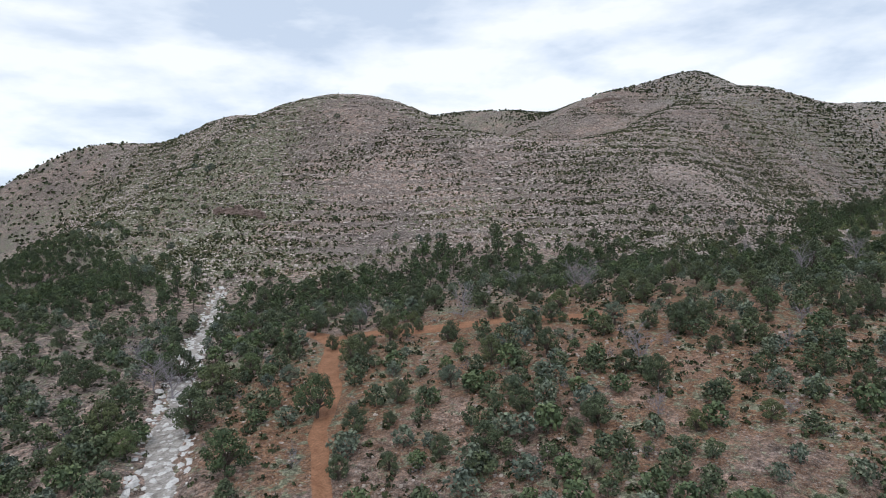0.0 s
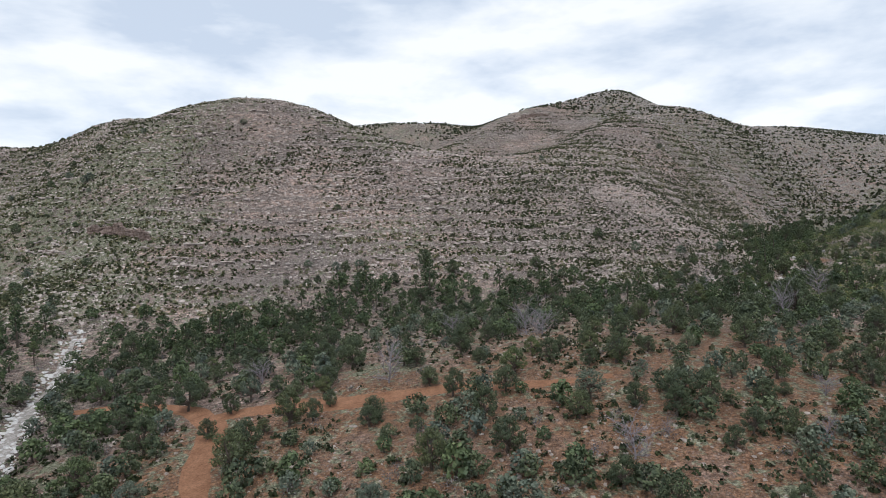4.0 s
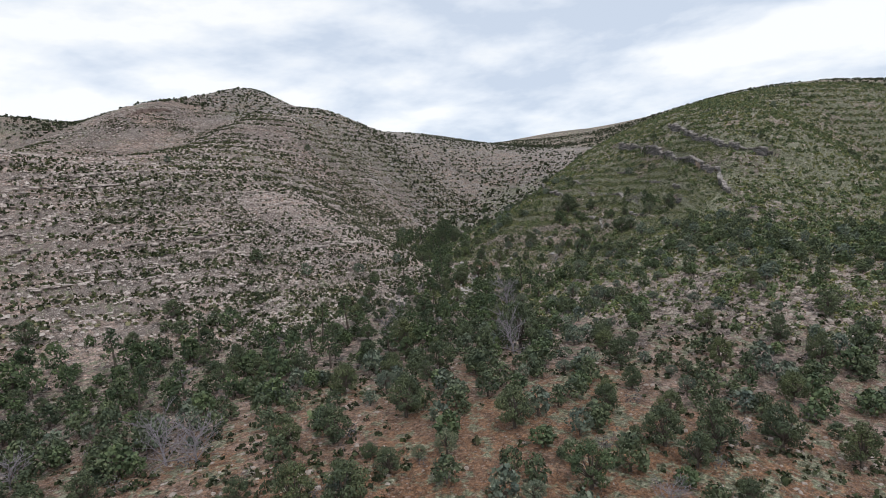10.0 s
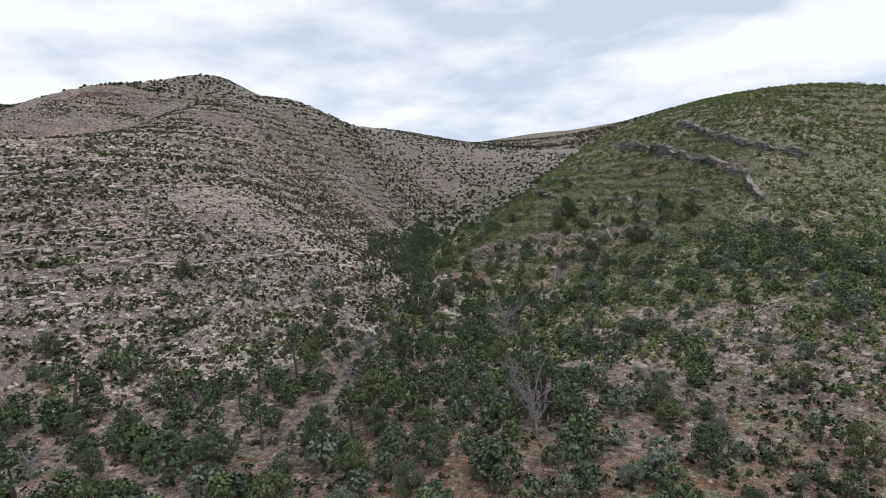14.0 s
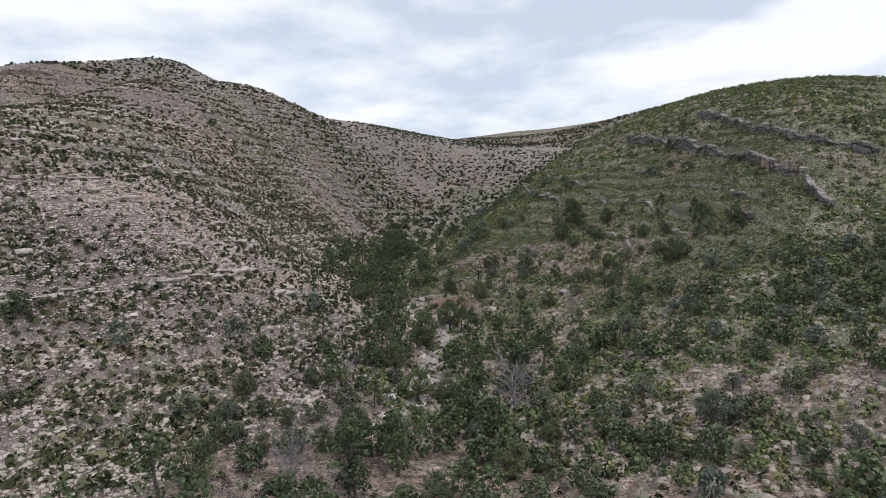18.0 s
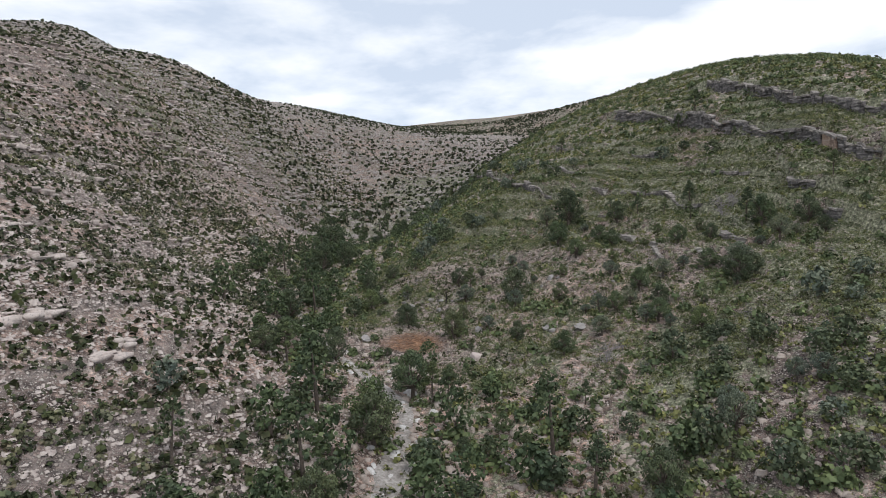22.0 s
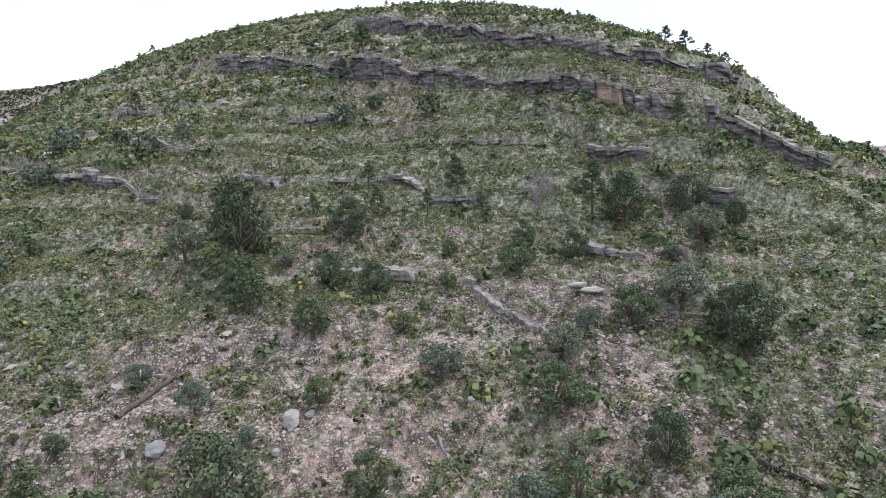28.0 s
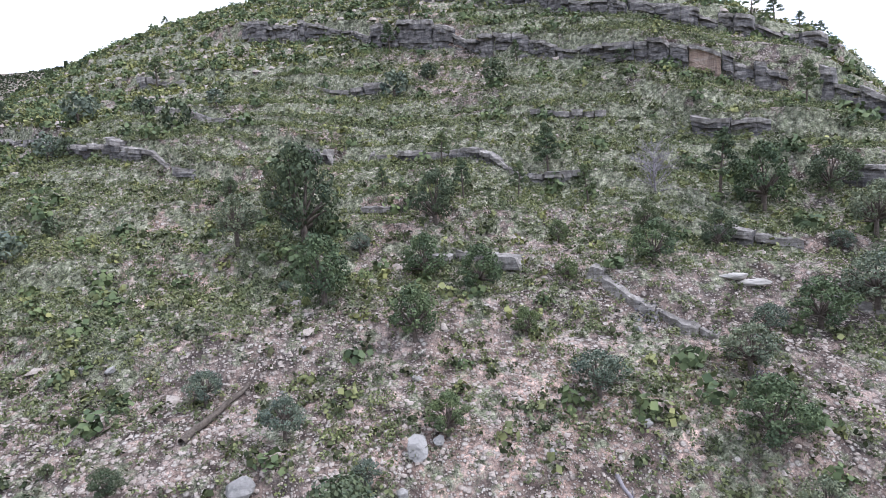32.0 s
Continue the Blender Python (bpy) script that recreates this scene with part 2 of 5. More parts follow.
def cliff_material(name, dark, middle, light, streak):
    """Layered rock: thin beds, stains running down the face, broken grain."""
    m, nt, bsdf = shader(name, 0.92)

    def stretched(sx, sz, scale, detail):
        c = nt.nodes.new("ShaderNodeMapping")
        c.inputs["Scale"].default_value = (sx, sx, sz)
        nt.links.new(nt.nodes.new("ShaderNodeTexCoord").outputs["Object"], c.inputs[0])
        return noise_fac(nt, scale, detail, 0.65, c.outputs[0])
    beds, runs = stretched(0.25, 3.2, 1.0, 6), stretched(1.6, 0.18, 1.0, 5)
    col = ramp_of(nt, maths(nt, "ADD", maths(nt, "MULTIPLY", beds, 0.55), maths(nt, "MULTIPLY", noise_fac(nt, 1.7, 7, 0.72), 0.45)), (0.38, dark), (0.5, middle), (0.62, light))
    col = mixed(nt, ramp_of(nt, runs, (0.52, (0, 0, 0)), (0.66, (0.75, 0.75, 0.75))), col, streak)
    nt.links.new(col, bsdf.inputs["Base Color"])
    bumped(nt, bsdf, maths(nt, "ADD", beds, noise_fac(nt, 5, 6, 0.7)), 0.9, 0.18)
    return m


# grey ledge rock, darkened so the faces carry their shade in the colour
SHADED_LEDGE_STONE = cliff_material("weathered_ledge_rock", (0.065, 0.06, 0.062), (0.17, 0.157, 0.155), (0.37, 0.34, 0.32), (0.08, 0.075, 0.078))
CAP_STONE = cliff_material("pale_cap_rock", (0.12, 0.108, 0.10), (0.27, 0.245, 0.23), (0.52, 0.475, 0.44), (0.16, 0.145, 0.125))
PINK_CLIFF = cliff_material("pinkish_cliff_rock", (0.12, 0.085, 0.075), (0.27, 0.20, 0.175), (0.44, 0.35, 0.31), (0.16, 0.12, 0.11))
ORANGE_STONE = cliff_material("orange_cliff_rock", (0.24, 0.165, 0.13), (0.37, 0.27, 0.215), (0.46, 0.37, 0.31), (0.17, 0.125, 0.11))
JUNIPER = leaf_material("juniper_leaves", (0.052, 0.072, 0.044), (0.13, 0.155, 0.092))
OAK = leaf_material("oak_leaves", (0.055, 0.082, 0.044), (0.14, 0.18, 0.095))
GREY_LEAF = leaf_material("grey_green_leaves", (0.08, 0.105, 0.082), (0.19, 0.22, 0.175))
PINE = leaf_material("pine_needles", (0.05, 0.075, 0.042), (0.13, 0.16, 0.088))
SHRUB = leaf_material("shrub_leaves", (0.022, 0.032, 0.016), (0.075, 0.09, 0.043), (0.11, 0.09, 0.055))
GREEN_SHRUB = leaf_material("green_shrub_leaves", (0.066, 0.082, 0.038), (0.232, 0.25, 0.125))
OLIVE_SHRUB = leaf_material("olive_shrub_leaves", (0.065, 0.072, 0.047), (0.205, 0.202, 0.135), (0.21, 0.17, 0.12))
BARK = bark_material("grey_brown_bark", (0.05, 0.04, 0.033), (0.16, 0.13, 0.11))
BRUSH = leaf_material("bare_lilac_brush", (0.12, 0.105, 0.12), (0.30, 0.27, 0.30))
DEADWOOD = bark_material("silvery_dead_wood", (0.17, 0.15, 0.165), (0.36, 0.325, 0.35))
CHARRED = bark_material("charred_wood", (0.012, 0.01, 0.01), (0.05, 0.042, 0.04))

# ---------------------------------------------------------------- the lie of the land
# rounded rises and hollows: middle x, y, height, half lengths along and across, turn
HILLS = [
    (254.1, 428.5, 97.57, 149.1, 58.5, 1.123),
    (-31.3, 359.6, 58.73, 179.4, 81.4, -1.019),
    (400.7, 221.7, 42.98, 118.0, 77.0, -0.191),
    (-20.9, 401.4, -40.81, 33.8, 36.2, -1.628),
    (271.3, 527.8, -40.52, 52.5, 171.7, -0.091),
    (318.7, 329.1, -39.65, 40.7, 147.9, -0.935),
    (-64.7, 407.8, 39.45, 38.4, 118.4, -2.264),
    (23.3, 358.1, 37.79, 466.5, 46.6, 0.746),
    (180.7, 224.4, -31.74, 85.8, 33.7, -1.984),
    (33.6, 346.4, -30.39, 369.9, 33.9, 0.586),
    (276.9, 183.1, -30.17, 64.8, 33.8, 0.207),
    (293.6, 163.8, 29.71, 33.4, 46.3, -0.904),
    (202.4, 179.4, 24.45, 65.0, 45.9, 0.279),
]
SPURS_AND_HOLLOWS = [
    (285.9, 420.0, -21.55, 44.0, 46.8, 0.466),
    (-19.1, 239.5, -21.10, 54.4, 191.1, 1.763),
    (265.2, 131.5, 17.86, 33.3, 33.9, -0.044),
    (101.9, 177.3, -15.64, 75.2, 34.4, -0.063),
    (182.1, 97.9, 11.37, 258.6, 37.2, -1.333),
]
FAR_HILLS = [
    (487.8, 98.1, 60.01, 191.1, 55.1, -0.496),
    (489.7, 495.7, 60.96, 188.6, 431.7, 0.983),
    (-235.3, 504.6, 55.02, 54.0, 61.0, 2.244),
    (871.6, 807.1, 135.20, 469.5, 189.8, 0.256),
    (952.2, 362.9, 137.05, 138.0, 424.6, -0.527),
    (-509.8, 871.0, 72.80, 476.0, 83.7, -0.158),
    (68.2, 724.7, 56.91, 163.7, 96.7, -0.640),
]
FLOOR = (-5.444, 1.9536, 0.8400)
# the foot of the bare stony hill, from the wash in the west up the side canyon
FOOT = np.array([(-420, 420), (-250, 385), (-120, 285), (-80, 205), (-56, 193), (-38, 192), (-10, 191), (9, 208), (32, 207), (54, 199), (72, 187), (91, 180), (106, 182), (122, 184), (129, 192), (144, 192), (158, 203), (162, 218), (173, 230), (208, 264), (236, 282), (336, 370), (394, 383), (520, 480), (800, 640)], float)
# dry washes and the two-wheel track, as lines on the ground with their half widths
WEST_WASH = [(-26, 54, 2.3), (-29, 73, 2.2), (-31, 83, 2.0), (-34, 96, 1.9), (-37, 111, 1.8), (-41, 132, 1.5), (-43, 146, 1.3), (-44, 162, 1.1), (-47, 180, 1.0), (-49, 192, 0.8)]
CANYON_WASH = [(122, 170, 0.7), (138, 179, 1.1), (145, 183, 1.4), (156, 188, 1.5), (162, 191, 1.3), (166, 197, 1.3), (168, 201, 1.2), (170, 206, 1.0), (172, 212, 0.9), (175, 219, 0.8), (190, 237, 0.5)]
TRACK = [(-7, 44, 1.3), (-9, 67, 1.3), (-10, 77, 1.4), (-11, 83, 1.5), (-9, 95, 1.9), (-11, 112, 2.2), (-10, 122, 2.2), (-14, 131, 1.8), (-25, 140, 1.5), (-36, 142, 1.5)]
CROSS_TRACK = [(-13, 126, 1.6), (-6, 126, 2.2), (1, 125, 2.6), (11, 121, 2.8), (17, 120, 2.4), (24, 119, 2.0), (33, 115, 1.8), (41, 112, 1.4), (48, 111, 1.0)]


# bands of cliff across the green hill, each with its height; uphill lies to the left of its run
CLIFFS = [
    (2.3, [(436, 338), (280, 242), (252, 219), (245, 207)]),
    (1.7, [(246, 198), (243, 194), (241, 189), (239, 184), (239, 181), (236, 178), (234, 176), (230, 172)]),
    (0.9, [(225, 188), (222, 184), (221, 182), (219, 180), (216, 177), (213, 175), (210, 173)]),
    (2.7, [(235, 158), (232, 157), (229, 154)]),
    (3.4, [(223, 153), (220, 150)]),
    (3.2, [(291, 206), (284, 197), (278, 189), (271, 182), (266, 176), (259, 169), (252, 163), (248, 158), (244, 154), (241, 151), (239, 148), (238, 144)]),
    (2.5, [(235, 143), (230, 141), (226, 138), (224, 136)]),
    (3.0, [(286, 180), (279, 173), (271, 167), (263, 161), (257, 154), (252, 148), (250, 143), (248, 138), (248, 129)]),
    (1.4, [(282, 221), (278, 216), (276, 212)]),
    (1.0, [(260, 214), (257, 208), (253, 202)]),
    (1.3, [(244, 172), (240, 165)]),
    (1.5, [(265, 195), (259, 186)]),
    (1.1, [(219, 167), (216, 165), (215, 163)]),
    (1.0, [(211, 165), (208, 162)]),
    (1.2, [(232, 192), (230, 189)]),
]


def cliff_rise(x, y):
    """The ground stands higher behind each cliff band."""
    rise = np.zeros(np.shape(x))
    for h, line in CLIFFS:
        xs, ys = [p[0] for p in line], [p[1] for p in line]
        box = (x > min(xs) - 22) & (x < max(xs) + 22) & (y > min(ys) - 22) & (y < max(ys) + 22)
        if not box.any():
            continue
        px, py = x[box], y[box]
        best, sign = np.full(px.shape, 1e9), np.zeros(px.shape)
        for (ax, ay), (bx, by) in zip(line[:-1], line[1:]):
            ex, ey = bx - ax, by - ay
            k = np.clip(((px - ax) * ex + (py - ay) * ey) / (ex * ex + ey * ey), 0, 1)
            d = np.hypot(px - ax - k * ex, py - ay - k * ey)
            near = d < best
            best = np.where(near, d, best)
            sign = np.where(near, np.sign(ex * (py - ay) - ey * (px - ax)), sign)
        d = best * sign
        rise[box] += 0.85 * h * np.clip((d + 0.2) / 0.5, 0, 1) * np.exp(-((d / 9) ** 2))
    return rise


def smooth_land(x, y):
    z = FLOOR[0] + (FLOOR[1] * x + FLOOR[2] * y) / 100 * np.exp(-((x - 150) ** 2 + (y - 250) ** 2) / 1600.0**2)
    for cx, cy, h, la, lb, turn in HILLS + SPURS_AND_HOLLOWS + FAR_HILLS:
        c, s = math.cos(turn), math.sin(turn)
        dx, dy = x - cx, y - cy
        z = z + h * np.exp(-0.5 * (((c * dx + s * dy) / la) ** 2 + ((c * dy - s * dx) / lb) ** 2))
    return z


def lattice(ix, iy, seed):
    h = (ix.astype(np.int64) * 374761393 + iy.astype(np.int64) * 668265263 + seed * 2147483647) & 0xFFFFFFFF
    h = ((h ^ (h >> 13)) * 1274126177) & 0xFFFFFFFF
    return ((h ^ (h >> 16)) & 0xFFFF) / 65535.0


def value_noise(x, y, seed=0):
    ix, iy = np.floor(x), np.floor(y)
    u, v = x - ix, y - iy
    u, v = u * u * (3 - 2 * u), v * v * (3 - 2 * v)
    a, b = lattice(ix, iy, seed), lattice(ix + 1, iy, seed)
    c, d = lattice(ix, iy + 1, seed), lattice(ix + 1, iy + 1, seed)
    return (a * (1 - u) + b * u) * (1 - v) + (c * (1 - u) + d * u) * v


def fbm(x, y, size, octaves=4, seed=0):
    total, weight, z = 0.0, 1.0, 0.0
    for k in range(octaves):
        z = z + weight * value_noise(x / size + 17.3 * k, y / size - 9.1 * k, seed + k)
        total += weight
        weight, size = weight * 0.5, size * 0.5
    return z / total - 0.5


def foot_distance(x, y):
    """Metres past the foot line, positive on the bare hill's side."""
    best, sign = np.full(np.shape(x), 1e9), np.zeros(np.shape(x))
    for (ax, ay), (bx, by) in zip(FOOT[:-1], FOOT[1:]):
        ex, ey = bx - ax, by - ay
        k = np.clip(((x - ax) * ex + (y - ay) * ey) / (ex * ex + ey * ey), 0, 1)
        d = np.hypot(x - ax - k * ex, y - ay - k * ey)
        near = d < best
        best = np.where(near, d, best)
        sign = np.where(near, np.sign(ex * (y - ay) - ey * (x - ax)), sign)
    return best * sign


def line_distance(x, y, line):
    best = np.full(np.shape(x), 1e9)
    for (ax, ay, aw), (bx, by, bw) in zip(line[:-1], line[1:]):
        ex, ey = bx - ax, by - ay
        k = np.clip(((x - ax) * ex + (y - ay) * ey) / (ex * ex + ey * ey), 0, 1)
        best = np.minimum(best, np.hypot(x - ax - k * ex, y - ay - k * ey) - aw - k * (bw - aw))
    return best


def slope_of(x, y):
    e = 4.0
    return np.hypot(smooth_land(x + e, y) - smooth_land(x - e, y), smooth_land(x, y + e) - smooth_land(x, y - e)) / (2 * e)


def land(x, y):
    x, y = np.asarray(x, float), np.asarray(y, float)
    z = smooth_land(x, y)
    near = np.exp(-(np.maximum(np.hypot(x - 160, y - 230) - 300, 0) / 150) ** 2)
    steep = np.clip((slope_of(x, y) - 0.18) / 0.25, 0, 1)
    wash = np.minimum(line_distance(x, y, WEST_WASH), line_distance(x, y, CANYON_WASH))
    track = np.minimum(line_distance(x, y, TRACK), line_distance(x, y, CROSS_TRACK))
    even = np.clip(np.minimum(wash, track) / 3.0, 0, 1)
    z = z - 0.9 * np.clip(1 - wash / 3.0, 0, 1) - 0.15 * np.clip(1 - track / 1.5, 0, 1)
    near, steep = near * (0.12 + 0.88 * even), steep * even
    z = z + near * (0.9 * fbm(x, y, 26, 4, 3) * (0.5 + steep) * 2 + 0.5 * fbm(x, y, 5, 3, 11))
    t, stair, mask = benches(x, y, z)
    z = z + near * steep * mask * (stair - t) * 1.9
    return (np.atleast_1d(z) + cliff_rise(np.atleast_1d(x), np.atleast_1d(y))).reshape(np.shape(z))


def benches(x, y, z):
    """Benches of layered rock on the steep sides: where in its step a point lies, the step's shape, its strength."""
    k = z / 4.2 + 0.9 * fbm(x, y, 90, 3, 21) + 0.5 * fbm(x, y, 17, 2, 22)
    t = k - np.floor(k)
    stair = np.clip((t - 0.68) / 0.26, 0, 1)
    stair = stair * stair * (3 - 2 * stair)
    return t, stair, np.clip(0.5 + 2.2 * fbm(x, y, 34, 3, 31), 0, 1)


def step_of(x, y):
    x, y = np.asarray(x, float), np.asarray(y, float)
    z = smooth_land(x, y)
    steep = np.clip((slope_of(x, y) - 0.18) / 0.25, 0, 1)
    return benches(x, y, z + 0.9 * fbm(x, y, 26, 4, 3) * (0.5 + steep) * 2 + 0.5 * fbm(x, y, 5, 3, 11))[0]


def land_at(x, y):
    return float(land(np.array([x]), np.array([y]))[0])


def mesh_of(name, verts, faces, material):
    me = bpy.data.meshes.new(name)
    verts = np.asarray(verts, np.float32)
    faces = np.asarray(faces, np.int32)
    n = faces.shape[1]
    me.vertices.add(len(verts))
    me.vertices.foreach_set("co", verts.ravel())
    me.loops.add(faces.size)
    me.loops.foreach_set("vertex_index", faces.ravel())
    me.polygons.add(len(faces))
    me.polygons.foreach_set("loop_start", np.arange(0, faces.size, n, dtype=np.int32))
    me.polygons.foreach_set("loop_total", np.full(len(faces), n, np.int32))
    me.materials.append(material)
    me.update(calc_edges=True)
    return me


def lines(lo, hi, step, far, grow=1.13):
    core = list(np.arange(lo, hi + 0.01, step))
    left, d = [], step
    while lo - sum(left) > -far:
        d *= grow
        left.append(d)
    right, d = [], step
    while hi + sum(right) < far:
        d *= grow
        right.append(d)
    return np.array([lo - v for v in np.cumsum(left)][::-1] + core + [hi + v for v in np.cumsum(right)])


gx, gy = lines(-150, 400, 1.5, 4200), lines(30, 440, 1.5, 4200)
# finer where the cliff bands are
gx = np.concatenate([gx[gx < 204.5], np.arange(205, 300, 0.8), gx[gx > 300.5]])
gy = np.concatenate([gy[gy < 114.5], np.arange(115, 270, 0.8), gy[gy > 270.5]])
GX, GY = np.meshgrid(gx, gy)
GZ = land(GX, GY)
nx, ny = len(gx), len(gy)
idx = np.arange(nx * ny).reshape(ny, nx)
quads = np.stack([idx[:-1, :-1], idx[:-1, 1:], idx[1:, 1:], idx[1:, :-1]], -1).reshape(-1, 4)
ground_mesh = mesh_of("ground", np.stack([GX, GY, GZ], -1).reshape(-1, 3), quads, GROUND)
ground_mesh.polygons.foreach_set("use_smooth", np.ones(len(quads), bool))
FX, FY = GX.ravel(), GY.ravel()
FD = foot_distance(FX, FY)
HERE = smooth_land(FX, FY)


def soil_of(x, y, foot):
    """How red and bare the valley's earth is: most round the clearing and the track."""
    a = 0.85 * np.exp(-(((x - 14) / 52) ** 2 + ((y - 118) / 26) ** 2))
    d = 0.95 * np.exp(-(((x + 12) / 24) ** 2 + ((y - 95) / 40) ** 2))
    c = 0.78 * np.exp(-(((x - 45) / 100) ** 2 + ((y - 100) / 80) ** 2))
    b = 0.95 * np.exp(-(((x - 181.5) / 5) ** 2 + ((y - 204) / 6) ** 2))
    return np.clip(np.maximum(np.maximum(a, b), np.maximum(c, d)), 0, 1) * np.clip(-foot / 15, 0, 1)


def patches(x, y):
    """Islands of green among the rubble of the slope."""
    return fbm(x, y, 11, 3, 46)


def grass_of(x, y, foot, z):
    """Where low green cover hides the stones."""
    right_hill = np.clip((x - 125) / 50, 0, 1) * np.maximum(np.clip((z - 6) / 34, 0.58, 1), 0.85 * np.clip((186 - y) / 20, 0, 1))
    rubble = np.exp(-(((x - 205) / 26) ** 2 + ((y - 200) / 26) ** 2))
    right_hill = right_hill * (1 - 0.55 * rubble) + 1.3 * patches(x, y) * np.clip((x - 125) / 50, 0, 1)
    clearing = 0.6 * np.exp(-(((x - 20) / 20) ** 2 + ((y - 134) / 8) ** 2))
    valley = np.maximum(0.41, clearing)
    inside = np.clip(-foot / 12 + 0.2, 0, 1)
    bare = 0.24 + 0.12 * np.clip((z - 60) / 40, 0, 1) + 0.9 * fbm(x, y, 46, 3, 41) + 0.22 * np.clip((-10 - x) / 60, 0, 1)
    far = np.clip((np.hypot(x - 150, y - 230) - 295) / 60, 0, 1) * np.clip((x - 250) / 80, 0, 1) * np.clip(np.maximum((y - 250) / 50, (x - 470) / 60), 0, 1) + np.clip((np.hypot(x - 150, y - 230) - 330) / 150, 0, 1) * np.clip((330 - x) / 80, 0, 1)
    near = bare * (1 - inside) + np.maximum(valley, 0.80 * right_hill) * inside
    bank = np.exp(-(((x - 181) / 5) ** 2 + ((y - 204) / 6) ** 2))
    near = near * (1 - 0.97 * bank)
    return near * (1 - far) + (0.36 + 0.12 * np.clip((z - 92) / 25, 0, 1)) * far


def rock_of(x, y, foot):
    """Bare rock shows on the risers of the benches."""
    riser = np.exp(-((step_of(x, y) - 0.8) / 0.13) ** 2)
    return 0.85 * riser * np.clip((slope_of(x, y) - 0.15) / 0.2, 0, 1) * np.clip(foot / 12 + 0.35, 0.25, 1)


for key, values in (("soil", soil_of(FX, FY, FD)), ("grass", grass_of(FX, FY, FD, HERE)), ("rock", rock_of(FX, FY, FD))):
    layer = ground_mesh.attributes.new(key, "FLOAT", "POINT")
    layer.data.foreach_set("value", values.astype(np.float32))
ground = tagged(new("ground", ground_mesh), "stony hills and valley floor of pale limestone rubble and red earth", "ground", "", "structure")

# ---------------------------------------------------------------- building blocks


def part(name, me, parent, label=""):
    ob = new(name, me)
    ob.parent = parent
    if label:
        ob["label"] = label
    return ob


class Soup:
    """Vertices and faces of one mesh, gathered piece by piece."""

    def __init__(self):
        self.verts, self.faces, self.count = [], [], 0

    def add(self, verts, faces):
        self.verts.append(np.asarray(verts, float))
        self.faces.append(np.asarray(faces, int) + self.count)
        self.count += len(verts)

    def mesh(self, name, material):
        return mesh_of(name, np.concatenate(self.verts), np.concatenate(self.faces), material)


def tube(soup, points, radii, sides=6):
    points = np.asarray(points, float)
    rings = []
    for k, p in enumerate(points):
        way = points[min(k + 1, len(points) - 1)] - points[max(k - 1, 0)]
        way = way / (np.linalg.norm(way) + 1e-9)
        side = np.cross(way, (0.31, 0.17, 0.93) if abs(way[2]) < 0.9 else (1, 0.1, 0))
        side /= np.linalg.norm(side)
        up = np.cross(way, side)
        a = np.linspace(0, 2 * math.pi, sides, endpoint=False)
        rings.append(p + radii[k] * (np.cos(a)[:, None] * side + np.sin(a)[:, None] * up))
    faces = []
    for k in range(len(points) - 1):
        for s in range(sides):
            a, b = k * sides + s, k * sides + (s + 1) % sides
            faces.append((a, b, b + sides, a + sides))
    soup.add(np.concatenate(rings), faces)


def leaves(soup, rng, centres, radii, count, size, flat=0.75):
    """Small leaf sprays on and in clumps round the given centres."""
    weight = np.asarray(radii) ** 2
    pick = rng.choice(len(centres), count, p=weight / weight.sum())
    way = rng.normal(size=(count, 3))
    way /= np.linalg.norm(way, axis=1)[:, None]
    r = np.asarray(radii)[pick] * rng.uniform(0.45, 1.08, count) ** 0.6
    at = np.asarray(centres)[pick] + way * r[:, None] * (1, 1, flat)
    out = way + rng.normal(scale=0.55, size=(count, 3)) + (0, 0, 0.35)
    out /= np.linalg.norm(out, axis=1)[:, None]
    side = np.cross(out, rng.normal(size=(count, 3)))
    side /= np.linalg.norm(side, axis=1)[:, None]
    up = np.cross(out, side)
    s = size * rng.uniform(0.6, 1.4, count)[:, None]
    verts = np.stack([at - side * s * 0.5, at - up * s * 0.45 + out * s * 0.15, at + side * s * 0.55, at + up * s * 0.6 + out * s * 0.1], 1).reshape(-1, 3)
    soup.add(verts, np.arange(count * 4).reshape(-1, 4))


def limb(rng, start, way, length, bend, steps=4):
    pts, p = [np.array(start, float)], np.array(start, float)
    way = np.array(way, float) / np.linalg.norm(way)
    for _ in range(steps):
        way = way + rng.normal(scale=bend, size=3)
        way /= np.linalg.norm(way)
        p = p + way * length / steps
        pts.append(p)
    return pts


